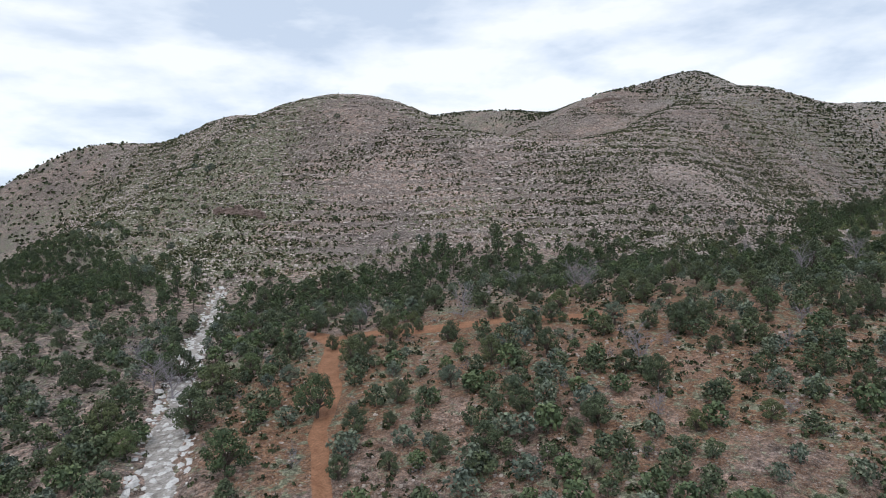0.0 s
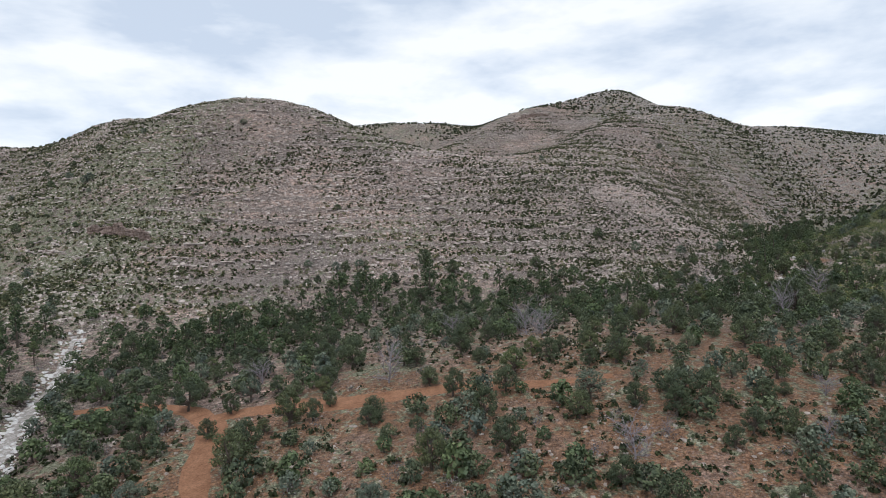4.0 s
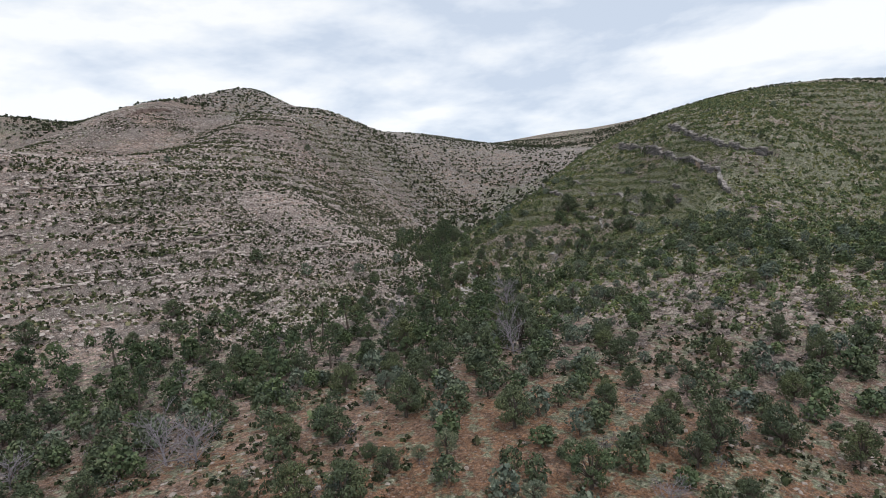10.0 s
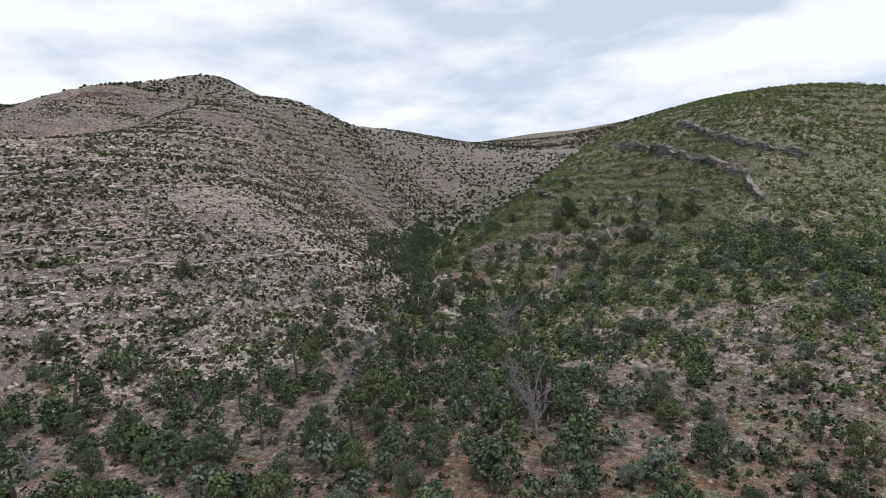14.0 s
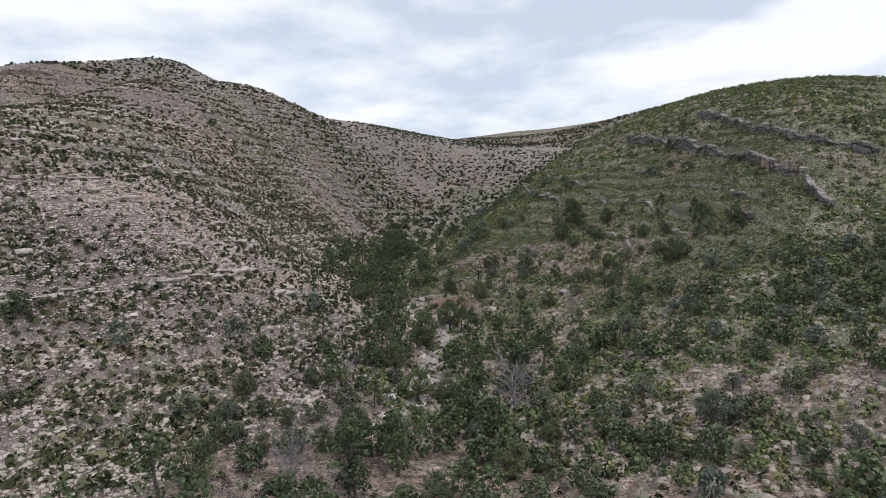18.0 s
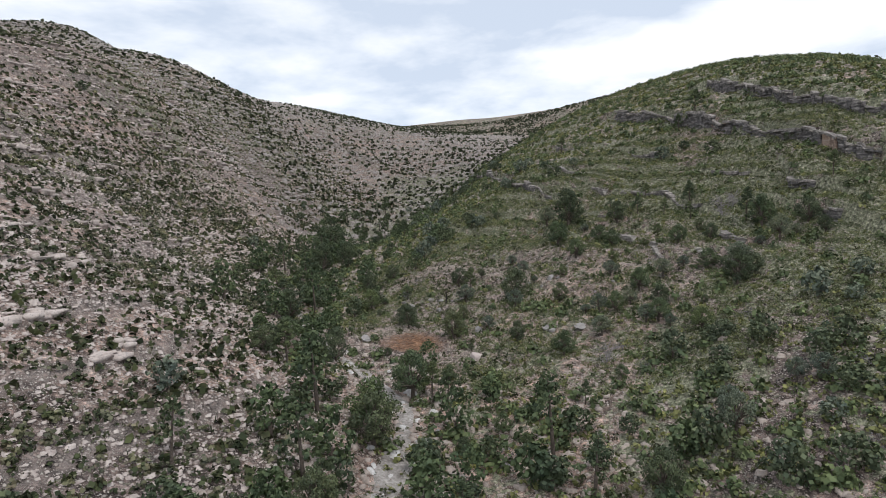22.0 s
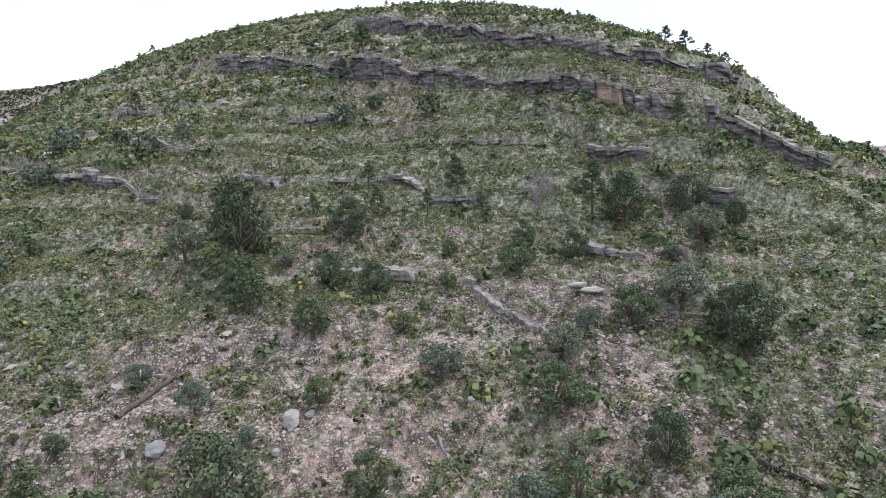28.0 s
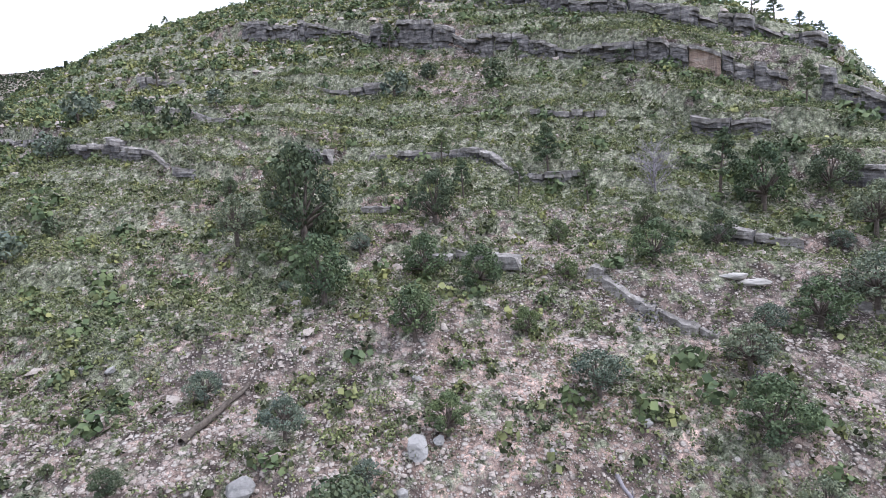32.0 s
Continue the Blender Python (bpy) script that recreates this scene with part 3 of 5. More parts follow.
def round_tree(seed, height, width, sprays, size, material, name, label, category, open_crown=0.0, low=0.16):
    """A juniper or oak: short forked trunk, crown of leaf clumps with gaps between."""
    rng = np.random.default_rng(seed)
    base = new(name)
    wood = Soup()
    lean = rng.normal(scale=0.06, size=2)
    fork = height * (0.18 + 0.2 * open_crown)
    tube(wood, [(0, 0, -0.4), (lean[0] * 0.4, lean[1] * 0.4, fork * 0.5), (lean[0], lean[1], fork)], [0.05 * height, 0.04 * height, 0.036 * height], 7)
    centres, radii = [], []
    n = int(17 + 8 * open_crown + rng.integers(0, 5))
    for k in range(n):
        a = 2.4 * k + rng.uniform(-0.5, 0.5)
        up = (k + 0.6) / n
        reach = width * 0.5 * math.sqrt(max(0.05, 1 - (2 * abs(up - 0.42)) ** 2.2)) * rng.uniform(0.5, 0.82)
        tip = np.array([math.cos(a) * reach, math.sin(a) * reach, height * (low + 0.02 + (0.80 - low) * up)])
        pts = limb(rng, (lean[0], lean[1], fork * rng.uniform(0.7, 1)), tip - (lean[0], lean[1], fork), np.linalg.norm(tip - (lean[0], lean[1], fork)) * 0.95, 0.12, 3)
        tube(wood, pts, np.linspace(0.022, 0.006, len(pts)) * height, 4)
        centres.append(tip)
        radii.append(width * rng.uniform(0.10, 0.18) * (1 - 0.2 * open_crown))
    part("trunk", wood.mesh("trunk", BARK), base)
    crown = Soup()
    leaves(crown, rng, centres, radii, sprays, size)
    part("crown", crown.mesh("crown", material), base)
    return tagged(base, label, category)


def pine_tree(seed, height, width, sprays, size, name, label):
    rng = np.random.default_rng(seed)
    base = new(name)
    wood = Soup()
    pts = limb(rng, (0, 0, -0.4), (0, 0, 1), height * 1.0, 0.03, 6)
    tube(wood, pts, np.linspace(0.034, 0.008, len(pts)) * height, 7)
    centres, radii = [], []
    n = 17
    for k in range(n):
        up = 0.36 + 0.62 * (k + 0.5) / n
        a = 2.4 * k + rng.uniform(-0.4, 0.4)
        reach = width * 0.5 * (1.05 - up) / 0.62 * rng.uniform(0.6, 1.1) + 0.15
        at = np.array(pts[min(int(up * 6), 6)])
        start = (at[0], at[1], height * up * 0.97)
        tip = np.array([at[0] + math.cos(a) * reach, at[1] + math.sin(a) * reach, height * up + reach * 0.12])
        tube(wood, [start, (np.array(start) + tip) / 2 + (0, 0, -0.05), tip], [0.009 * height, 0.006 * height, 0.003 * height], 4)
        centres += [tip, (np.array(start) + 2 * tip) / 3]
        radii += [width * rng.uniform(0.12, 0.19), width * 0.11]
    centres.append(np.array([pts[-1][0], pts[-1][1], height]))
    radii.append(width * 0.12)
    part("trunk", wood.mesh("trunk", BARK), base)
    crown = Soup()
    leaves(crown, rng, centres, radii, sprays, size, 0.6)
    part("crown", crown.mesh("crown", PINE), base)
    return tagged(base, label, "pine tree")


def dead_tree(seed, height, width, name, label, material=None, twigs=11):
    """A bare tree: trunk, limbs and fine twigs."""
    rng = np.random.default_rng(seed)
    base = new(name)
    wood, fine = Soup(), Soup()
    trunk = limb(rng, (0, 0, -0.3), (0, 0, 1), height * 0.7, 0.08, 5)
    tube(wood, trunk, np.linspace(0.026, 0.008, len(trunk)) * height, 6)
    for k in range(16):
        a = 2.4 * k + rng.uniform(-0.4, 0.4)
        start = trunk[1 + min(4, int(k * 0.3))]
        way = np.array([math.cos(a) * width * 0.5, math.sin(a) * width * 0.5, height * rng.uniform(0.2, 0.5)])
        arm = limb(rng, start, way, np.linalg.norm(way) * rng.uniform(0.7, 1.0), 0.16, 4)
        tube(wood, arm, np.linspace(0.010, 0.004, len(arm)) * height, 4)
        for j in range(twigs):
            s = arm[1 + j % 4]
            w2 = way / np.linalg.norm(way) + rng.normal(scale=0.6, size=3) + (0, 0, 0.3)
            tw = limb(rng, s, w2, width * rng.uniform(0.16, 0.32), 0.25, 3)
            tube(fine, tw, np.linspace(0.0045, 0.002, len(tw)) * height, 3)
    part("trunk", wood.mesh("trunk", material or DEADWOOD), base)
    part("twig_crown", fine.mesh("twig_crown", material or DEADWOOD), base, "fuzz of bare grey twigs")
    return tagged(base, label, "dead tree")


def standing(x, y, size=1.0, turn=0.0, sink=0.0, tall=1.0):
    return pose(x, y, land_at(x, y) - sink, 0, 0, turn) @ Matrix.Diagonal((size, size, size * tall, 1))


class Stand:
    """Copies of a few models of one kind; the first of each stands as itself."""

    def __init__(self, models, group):
        self.models, self.group, self.used = models, group, set()
        for m in models:
            m["group"] = group

    def put(self, k, m):
        ob = self.models[k % len(self.models)]
        if ob.name not in self.used:
            self.used.add(ob.name)
            ob.matrix_basis = m
            return ob
        return copy_thing(ob, m)


# ---------------------------------------------------------------- trees
WEST_OAKS = [(-30.6, 143.2, 6.8), (-36.1, 83.6, 5.8), (-24.6, 110.6, 5.6), (-20.8, 73.8, 7.2), (-11.1, 87.8, 6.1)]
VALLEY_OAKS = [(28.2, 64.2, 1.5), (35.2, 118.6, 4.5), (41.1, 125.5, 4.4)]
MOUTH_OAKS = [(58.6, 120.4, 2.8), (68, 100.3, 7), (89.3, 146.8, 4.3), (93.2, 170.5, 5), (96.8, 165.4, 4.9)]
CANYON_OAKS = [(160.9, 200.1, 4.3), (165.3, 213.5, 6), (193.4, 221.7, 5), (196.2, 220.8, 4.1), (200.4, 218.6, 6)]
SLOPE_OAKS = [(136.9, 177.3, 4.7), (154.3, 167, 4.4), (156.3, 192, 5.5), (163.9, 180.6, 3.7), (166.3, 175.9, 4.7), (167, 194.3, 5.6), (177.8, 172.1, 2.7), (183.4, 181.3, 4.2), (189, 165.3, 3.8), (191.8, 171.2, 3.7), (194.9, 178, 4.4), (214.3, 190.8, 3.4), (222, 178.2, 2.5)]
WEST_GREY_OAKS = [(-16.7, 101.9, 5.3), (-5.3, 130.5, 4.9)]
VALLEY_GREY_OAKS = [(8.9, 90.5, 4.9), (20.5, 61.7, 3.4), (41.1, 104.9, 6.3), (52.3, 116.9, 5.2)]
MOUTH_GREY_OAKS = [(61.6, 116.3, 3.7), (62.6, 102.9, 5.4), (63.7, 114.3, 4), (73.2, 134, 4.2), (81.1, 123.8, 3.8), (92.5, 118, 5.5), (95.8, 102.1, 3.3), (102.5, 106.8, 3.9), (111.7, 184.3, 4.1), (125.9, 170.9, 4.4), (123.4, 126.8, 3.1), (130.5, 163.3, 3.7), (125.6, 131.1, 3.1)]
CANYON_GREY_OAKS = [(187, 199.3, 2.6), (197.2, 204.2, 4.4)]
SLOPE_GREY_OAKS = [(137.3, 135.6, 4.2), (142.8, 160.6, 4.9), (142.9, 139.9, 5.9), (148.8, 149.8, 4.8), (142.2, 126.6, 3.3), (141.7, 118, 3.6), (152.6, 140, 3.4), (167.8, 158.9, 4.9), (156.8, 131.8, 3.4), (171.9, 160, 3.5), (176.8, 154.5, 3.5), (176.5, 152.2, 4.3), (171.1, 137.2, 4), (188.9, 195.4, 3.6), (188.9, 178, 4.4), (190.1, 169.3, 2.3), (191.3, 172.7, 3.6), (194.6, 182.3, 3.5), (195.1, 180.4, 4), (195.9, 194.3, 4.3), (196.1, 142.5, 4.3), (204.6, 194.8, 2.1), (213.7, 158.3, 4.9)]
SLOPE_GREY_OAKS_MORE = [(213.9, 161, 2.6), (216.7, 156.2, 4.4), (225.2, 193, 2.5), (222, 198.6, 2.2)]
WEST_JUNIPERS = [(-96.6, 181.9, 6.8), (-76.9, 204, 6.8), (-82.3, 173, 6.5), (-72.5, 179, 6.7), (-82.2, 150.5, 5.6), (-73.3, 147, 6.2), (-55.4, 116.6, 6), (-31.5, 170.3, 6.9), (-38.2, 116.2, 5.8), (-21.7, 176, 5.9), (-41.7, 91.1, 5.5), (-43.1, 81.8, 4.9), (-23.2, 126.7, 4.1), (-19.8, 130.8, 3.8), (-28.4, 104, 7), (-13.7, 152.4, 4.4), (-10.9, 175.6, 6), (-29.4, 90.7, 7.1), (-14.9, 131.4, 5.2), (-18.4, 117.1, 4.7), (-13.5, 136.1, 3.3), (-12, 143.5, 3.1), (-5.7, 148.2, 4.4), (-10.5, 118.2, 2.9), (-8, 126.3, 3.2), (1.2, 167.7, 5.8), (-6.4, 106.8, 5.6)]
WEST_JUNIPERS_MORE = [(-5.1, 111.5, 4.6), (-2.9, 115.6, 2.9), (1.7, 128.7, 3.2), (0.6, 116.8, 4.9), (-7.2, 69.6, 3.2), (-5.4, 80.3, 3.7), (3.9, 116.9, 3.1), (6.1, 127.3, 3.2), (8.5, 155.6, 5.2), (6.8, 130.4, 5), (7.1, 141.2, 5), (-0.9, 80.4, 2.3), (0.6, 88.2, 3.9)]
VALLEY_JUNIPERS = [(-1.3, 69.5, 3.1), (6.6, 121.1, 2.7), (12, 137.7, 5.8), (4.8, 70.2, 3), (11.1, 110.7, 3.6), (12.1, 113, 3.6), (10.1, 69.7, 4.7), (16.5, 96.8, 4.4), (17, 78.2, 3.9), (25.8, 163.4, 5), (22.1, 131.7, 4.1), (22, 121.2, 3.6), (21.6, 70.4, 3.3), (24.1, 114.9, 3.7), (34.4, 185.3, 4.4), (26, 105.5, 4.2), (25.1, 71.8, 4.5), (25.8, 96.4, 4.6), (32.5, 163.9, 3.3), (41.3, 210.4, 5.4), (30.4, 132.7, 4.7), (32.9, 138.9, 4.3), (31.7, 125.9, 3.2), (31.7, 113, 4.5), (40.9, 180, 3.6), (34.5, 85, 4.7), (35.6, 67.1, 3.6), (37.7, 139.7, 3.4), (36.5, 78.8, 4.3), (37.3, 100.6, 4.1)]
VALLEY_JUNIPERS_MORE = [(47.9, 202.5, 4.9), (43.5, 177.1, 3.5), (42.2, 121.1, 4), (47, 170, 3.4), (44.8, 66.3, 3.3), (45.9, 124.7, 3.1), (45.5, 100.3, 3.8), (46.7, 115.8, 3.1), (48.1, 75.8, 3.5), (48.6, 95.9, 4.3), (48.6, 119.3, 4.4), (49.9, 87, 3.5), (51.1, 115.1, 5), (50.9, 99, 5.1), (58.4, 178.9, 3.3), (53.4, 96.3, 4.7), (54, 88.8, 4.1), (61.9, 191.5, 4.2), (55.8, 105.8, 2.7), (55.5, 131.1, 4), (59.2, 69.5, 2.8)]
MOUTH_JUNIPERS = [(58.8, 74.9, 3.2), (57.9, 86.9, 3.1), (57.9, 117, 3.4), (59, 127.1, 4.7), (60.6, 94.3, 3.7), (66.3, 166.1, 3.6), (64.5, 95.3, 2.3), (68.5, 177, 3.3), (70.8, 162.7, 4), (68.6, 84.4, 3.6), (72.7, 198.1, 4.4), (68.6, 125.4, 4.8), (70.9, 140, 4.4), (72.6, 172.5, 4.1), (73, 159.9, 4), (75, 156.3, 4.7), (73.1, 112.6, 4.9), (74.7, 144.4, 3.5), (75.5, 88.9, 2.9), (77.7, 100.5, 3), (78.5, 94.6, 4.6), (80.1, 98.5, 4.5), (80.4, 140.4, 3.9), (80.4, 133.3, 3.9), (81.8, 147.5, 4.6), (82.9, 94.1, 5), (84, 107.1, 3.6), (86.3, 100.5, 4.7), (85.8, 135.7, 4.8), (86.9, 154.1, 4.4), (88.7, 89.6, 5), (87.6, 108.9, 3.5)]
MOUTH_JUNIPERS_MORE = [(91.7, 83.1, 4.2), (94, 108.6, 3.3), (94.1, 152.2, 6.2), (101.3, 113.8, 5.1), (104.5, 92.1, 4.3), (101.5, 143.6, 4.7), (102.6, 132.7, 7.8), (102.5, 175.9, 3.9), (109.4, 120.6, 4.2), (111.4, 103.1, 4.1), (106.4, 179.4, 2.4), (113.6, 123.3, 3.6), (114.3, 118.3, 2.8), (111.1, 176.5, 2.9), (114.8, 156.4, 4.5), (121.2, 92.3, 4.4), (116.3, 173.3, 3), (117.2, 169.9, 5.1), (115.7, 136.8, 4.2), (116.3, 179.3, 2.6), (116.6, 187.8, 3.4), (120.5, 172.7, 4.2), (123.6, 169.6, 3.7), (124.9, 154.5, 4.2), (125.2, 185.5, 3.2), (127.3, 99.3, 4.1), (129, 111.1, 3.7)]
CANYON_JUNIPERS = [(158.5, 210.1, 5.1), (167.7, 207.2, 6.1), (174.5, 203.7, 2), (176.4, 224.6, 6), (184.7, 199.2, 4.5), (186.5, 206.8, 3.4), (186.7, 208.8, 4), (188.9, 211.2, 3.2), (190.9, 217.9, 4.3), (192.1, 201.8, 2.6), (199.4, 195.9, 6.4), (207.1, 248.9, 6.3), (205, 231.4, 3.9), (210.3, 251.5, 6.3)]
SLOPE_JUNIPERS = [(133.7, 150.3, 4.1), (135.2, 155.5, 3.2), (137.8, 172.8, 5.3), (138.3, 150.5, 3.1), (141.1, 185.2, 4.9), (135.6, 117.3, 3.2), (150.4, 174.4, 4.6), (154, 189.8, 6.2), (151.9, 155.4, 3.9), (157.9, 181.8, 6.4), (158.9, 163.3, 4.5), (142.7, 95, 5.6), (164.4, 158.7, 4.5), (152.2, 122.4, 3.1), (151.8, 110.3, 4.5), (181.9, 194.5, 3.8), (186, 189.3, 3.1), (192.6, 188, 2.1), (199.3, 188.1, 3.5), (204.8, 210, 5.2), (216.7, 168.5, 3), (208.5, 209.2, 2.7), (209.6, 229, 4.5), (218.2, 256.9, 7.4), (222, 171, 2.5), (221.7, 252, 7.1), (226.3, 186.8, 4.5)]
SLOPE_JUNIPERS_MORE = [(229.8, 188, 3), (247.6, 159, 3.1), (255.7, 288.3, 8.3), (236.6, 242, 6.6)]
WEST_SNAGS = [(-51.1, 131.5, 6.5), (-41.6, 111.5, 8.1), (-36.9, 107, 7.1), (-3.8, 138.8, 5.4), (-12.9, 74, 3)]
VALLEY_SNAGS = [(16.2, 125.4, 6.2), (25.7, 143.7, 5.1), (27.9, 75, 3.2), (34.2, 152.5, 4.1), (33.2, 72.1, 2.8), (38.6, 89.4, 4.7), (45, 92.5, 4.3), (46.3, 140.6, 6), (47.8, 67, 2.6), (48.1, 137.3, 4.9), (61.7, 170.6, 4.5)]
MOUTH_SNAGS = [(60.4, 84.8, 3), (69.4, 93.6, 3.8), (98.8, 131.3, 5.8), (101.8, 165.4, 4.1), (105.6, 136.9, 5.7), (108.5, 168.7, 5.3), (110.7, 161.6, 3.8)]
SLOPE_SNAGS = [(132.1, 186, 2.7), (141.1, 163.9, 6.2), (181.2, 175.1, 3.7), (225.6, 167.9, 4.1), (227.9, 166.7, 2.6)]
WEST_PINES = [(-62.8, 197.5, 6.6), (-59.2, 170.4, 7.8), (-51.4, 173.9, 7.4), (4, 194.1, 5.1)]
VALLEY_PINES = [(56.9, 100, 4.7)]
MOUTH_PINES = [(79, 158.7, 4.6), (81.3, 151.6, 3.7), (85.4, 168.5, 5.9), (88.3, 173.1, 3.8), (92.5, 142.8, 4.9), (125.5, 182.8, 5.1), (128.8, 177.7, 7.8)]
CANYON_PINES = [(159.4, 207.4, 6.5), (161.4, 203.1, 5), (198.5, 251.5, 8), (199.9, 204.9, 6.7)]
SLOPE_PINES = [(144.3, 171.4, 5.7), (145, 163.9, 5.4), (159.2, 175.8, 4.6), (166.3, 188.9, 7.4), (167.3, 191.7, 5.5), (172.3, 174.6, 3.5), (226.8, 173.5, 5.9), (227.5, 151.6, 5.5), (229.1, 269.9, 7.6), (229.4, 178.8, 5.3), (255.3, 169.5, 4.9), (247.4, 261.8, 6), (268.8, 184, 7.9), (245, 251.3, 6.9), (270.5, 180.4, 8.5), (276, 217.4, 6.7)]

END_PINES = [(232.5, 174.7, 7.5), (222.8, 163.9, 7.6), (229.3, 183.7, 5.3), (236.4, 184, 4.8), (233.1, 190.1, 4.2)]
END_OAKS = [(217.5, 179.6, 4.4), (218.7, 196, 5.4), (221, 188.8, 4), (213.8, 183.9, 3), (216.4, 173.6, 5.3), (201.7, 176.3, 3.5), (206.6, 190.5, 3.6), (220.9, 161.4, 5), (208.4, 167.6, 3.6), (218.3, 185.5, 3.5)]
END_GREY_OAKS = [(207.1, 182.3, 6.6), (228.6, 202.3, 5.6), (212.3, 202.7, 4.4), (206.4, 173.9, 4.4), (208.3, 171.2, 3.2), (208, 198.4, 3.3), (208.7, 163.4, 5.4), (198.3, 176.7, 3.1)]
END_JUNIPERS = [(227.2, 197, 7.6), (238.7, 203.8, 5.8), (234.9, 199.2, 5), (206.5, 206.1, 5.7), (221.3, 154.8, 6), (217.3, 152.5, 9), (202.4, 162.8, 5.3), (205.9, 161.5, 4.8), (197.2, 166.3, 4.5), (218, 204.9, 2.8), (196.6, 172.1, 3.4)]

near_juniper = Stand([round_tree(100 + k, 4.0, 3.7, 3800, 0.115, JUNIPER, "juniper_tree", "dark green rounded juniper on the stony slope", "juniper") for k in range(4)], "junipers on the slope")
valley_juniper = Stand([round_tree(200 + k, 4.0, 3.9, 3600, 0.125, JUNIPER, "juniper_tree", "dark green bushy juniper on the valley floor", "juniper", 0.15) for k in range(6)], "junipers of the valley")
green_oak = Stand([round_tree(300 + k, 4.0, 4.0, 3400, 0.125, OAK, "oak_tree", "green scrub oak with a wide uneven crown", "oak tree", 0.35) for k in range(4)], "scrub oaks")
grey_oak = Stand([round_tree(340 + k, 4.0, 3.9, 2600, 0.125, GREY_LEAF, "grey_oak_tree", "grey-green oak with a loose open crown", "oak tree", 0.9, 0.28) for k in range(4)], "grey oaks")
pines = Stand([pine_tree(400 + k, 7.0, 3.9, 3400, 0.17, "pinyon_pine", "slender pine with a bare lower trunk") for k in range(4)], "pines of the canyon")
snags = Stand([dead_tree(500 + k, 4.2, 4.0, "dead_tree", "bare silvery dead tree with fine grey twigs") for k in range(4)], "dead trees")

rng = np.random.default_rng(7)
placed = []


def plant(stand, rows, height, wide=1.0, slim=(0.9, 1.15)):
    for x, y, h in rows:
        s = 0.78 * h / height * wide
        stand.put(int(rng.integers(0, 60)), standing(x, y, s, rng.uniform(0, 360), 0.05, rng.uniform(*slim) / wide))
        placed.append((x, y))


for rows in (WEST_JUNIPERS, WEST_JUNIPERS_MORE, VALLEY_JUNIPERS, VALLEY_JUNIPERS_MORE, MOUTH_JUNIPERS, MOUTH_JUNIPERS_MORE):
    plant(valley_juniper, rows, 4.0)
for rows in (CANYON_JUNIPERS, SLOPE_JUNIPERS, SLOPE_JUNIPERS_MORE, END_JUNIPERS):
    plant(near_juniper, rows, 4.0)
for rows in (WEST_OAKS, VALLEY_OAKS, MOUTH_OAKS, CANYON_OAKS, SLOPE_OAKS, END_OAKS):
    plant(green_oak, rows, 4.0)
for rows in (WEST_GREY_OAKS, VALLEY_GREY_OAKS, MOUTH_GREY_OAKS, CANYON_GREY_OAKS, SLOPE_GREY_OAKS, SLOPE_GREY_OAKS_MORE, END_GREY_OAKS):
    plant(grey_oak, rows, 4.0)
for rows in (WEST_PINES, VALLEY_PINES, MOUTH_PINES, CANYON_PINES, SLOPE_PINES, END_PINES):
    plant(pines, rows, 7.0, 1.05, (1.05, 1.25))
for rows in (WEST_SNAGS, VALLEY_SNAGS, MOUTH_SNAGS, SLOPE_SNAGS):
    plant(snags, rows, 4.2)
# wind-bent trees along the crest of the green hill
plant(pines, [(330, 226, 4.4), (333, 203, 2.6), (311, 180, 3.0), (302, 172, 2.6), (294, 166, 3.2), (253.3, 137.2, 4.6), (252.7, 134.1, 5.0), (250.6, 132.1, 3.6), (249.3, 129.9, 3.2)], 7.0, 1.3)
placed = np.array(placed)


def tree_share(x, y, foot, z):
    """How likely a tree stands in a plot."""
    clearing = np.exp(-(((x - 16) / 34) ** 2 + ((y - 123) / 12) ** 2))
    open_track = np.exp(-(((x + 10) / 9) ** 2)) * (y < 125)
    valley = 1.0 * (1 - 0.9 * clearing) * (1 - 0.7 * open_track)
    belt = np.exp(-(((foot + 14) / 13) ** 2))
    slope = np.clip((x - 130) / 50, 0, 1)
    up = 0.74 - 0.50 * np.clip((z - 38) / 30, 0, 1)
    valley = np.where(x < -35, 1.9, valley)
    p = valley * (1 - slope) + up * slope
    inner = np.clip((x - 160) / 15, 0, 1) * np.clip((y - 182) / 12, 0, 1)
    p = p * (1 - 0.6 * inner)
    belt = belt * (1 - inner) + inner * np.exp(-(((foot + 8) / 8) ** 2))
    p = np.maximum(p, 0.95 * belt * np.clip((60 - z) / 25, 0, 1))
    return np.where(foot > 0, 0.16 * np.exp(-foot / 9) + 0.006 + 0.55 * np.exp(-foot / 22) * np.clip((-45 - x) / 30, 0, 1), p)


cell = 3.7
tx, ty = np.meshgrid(np.arange(-230, 400, cell), np.arange(34, 400, cell))
tx = (tx + rng.uniform(-1.8, 1.8, tx.shape)).ravel()
ty = (ty + rng.uniform(-1.8, 1.8, ty.shape)).ravel()
tf, tz = foot_distance(tx, ty), smooth_land(tx, ty)
ok = rng.uniform(size=len(tx)) < tree_share(tx, ty, tf, tz) * np.clip(0.62 + 1.7 * fbm(tx, ty, 22, 2, 77), 0.12, 1.2)
ok &= (np.hypot(tx - 130, ty - 180) < 330) & ~((tx > 380) & (ty < 300))
ok &= np.minimum(np.minimum(line_distance(tx, ty, WEST_WASH), line_distance(tx, ty, TRACK)), np.minimum(line_distance(tx, ty, CROSS_TRACK), line_distance(tx, ty, CANYON_WASH))) > 1.2
ok &= np.array([np.hypot(placed[:, 0] - x, placed[:, 1] - y).min() > 2.4 for x, y in zip(tx, ty)])
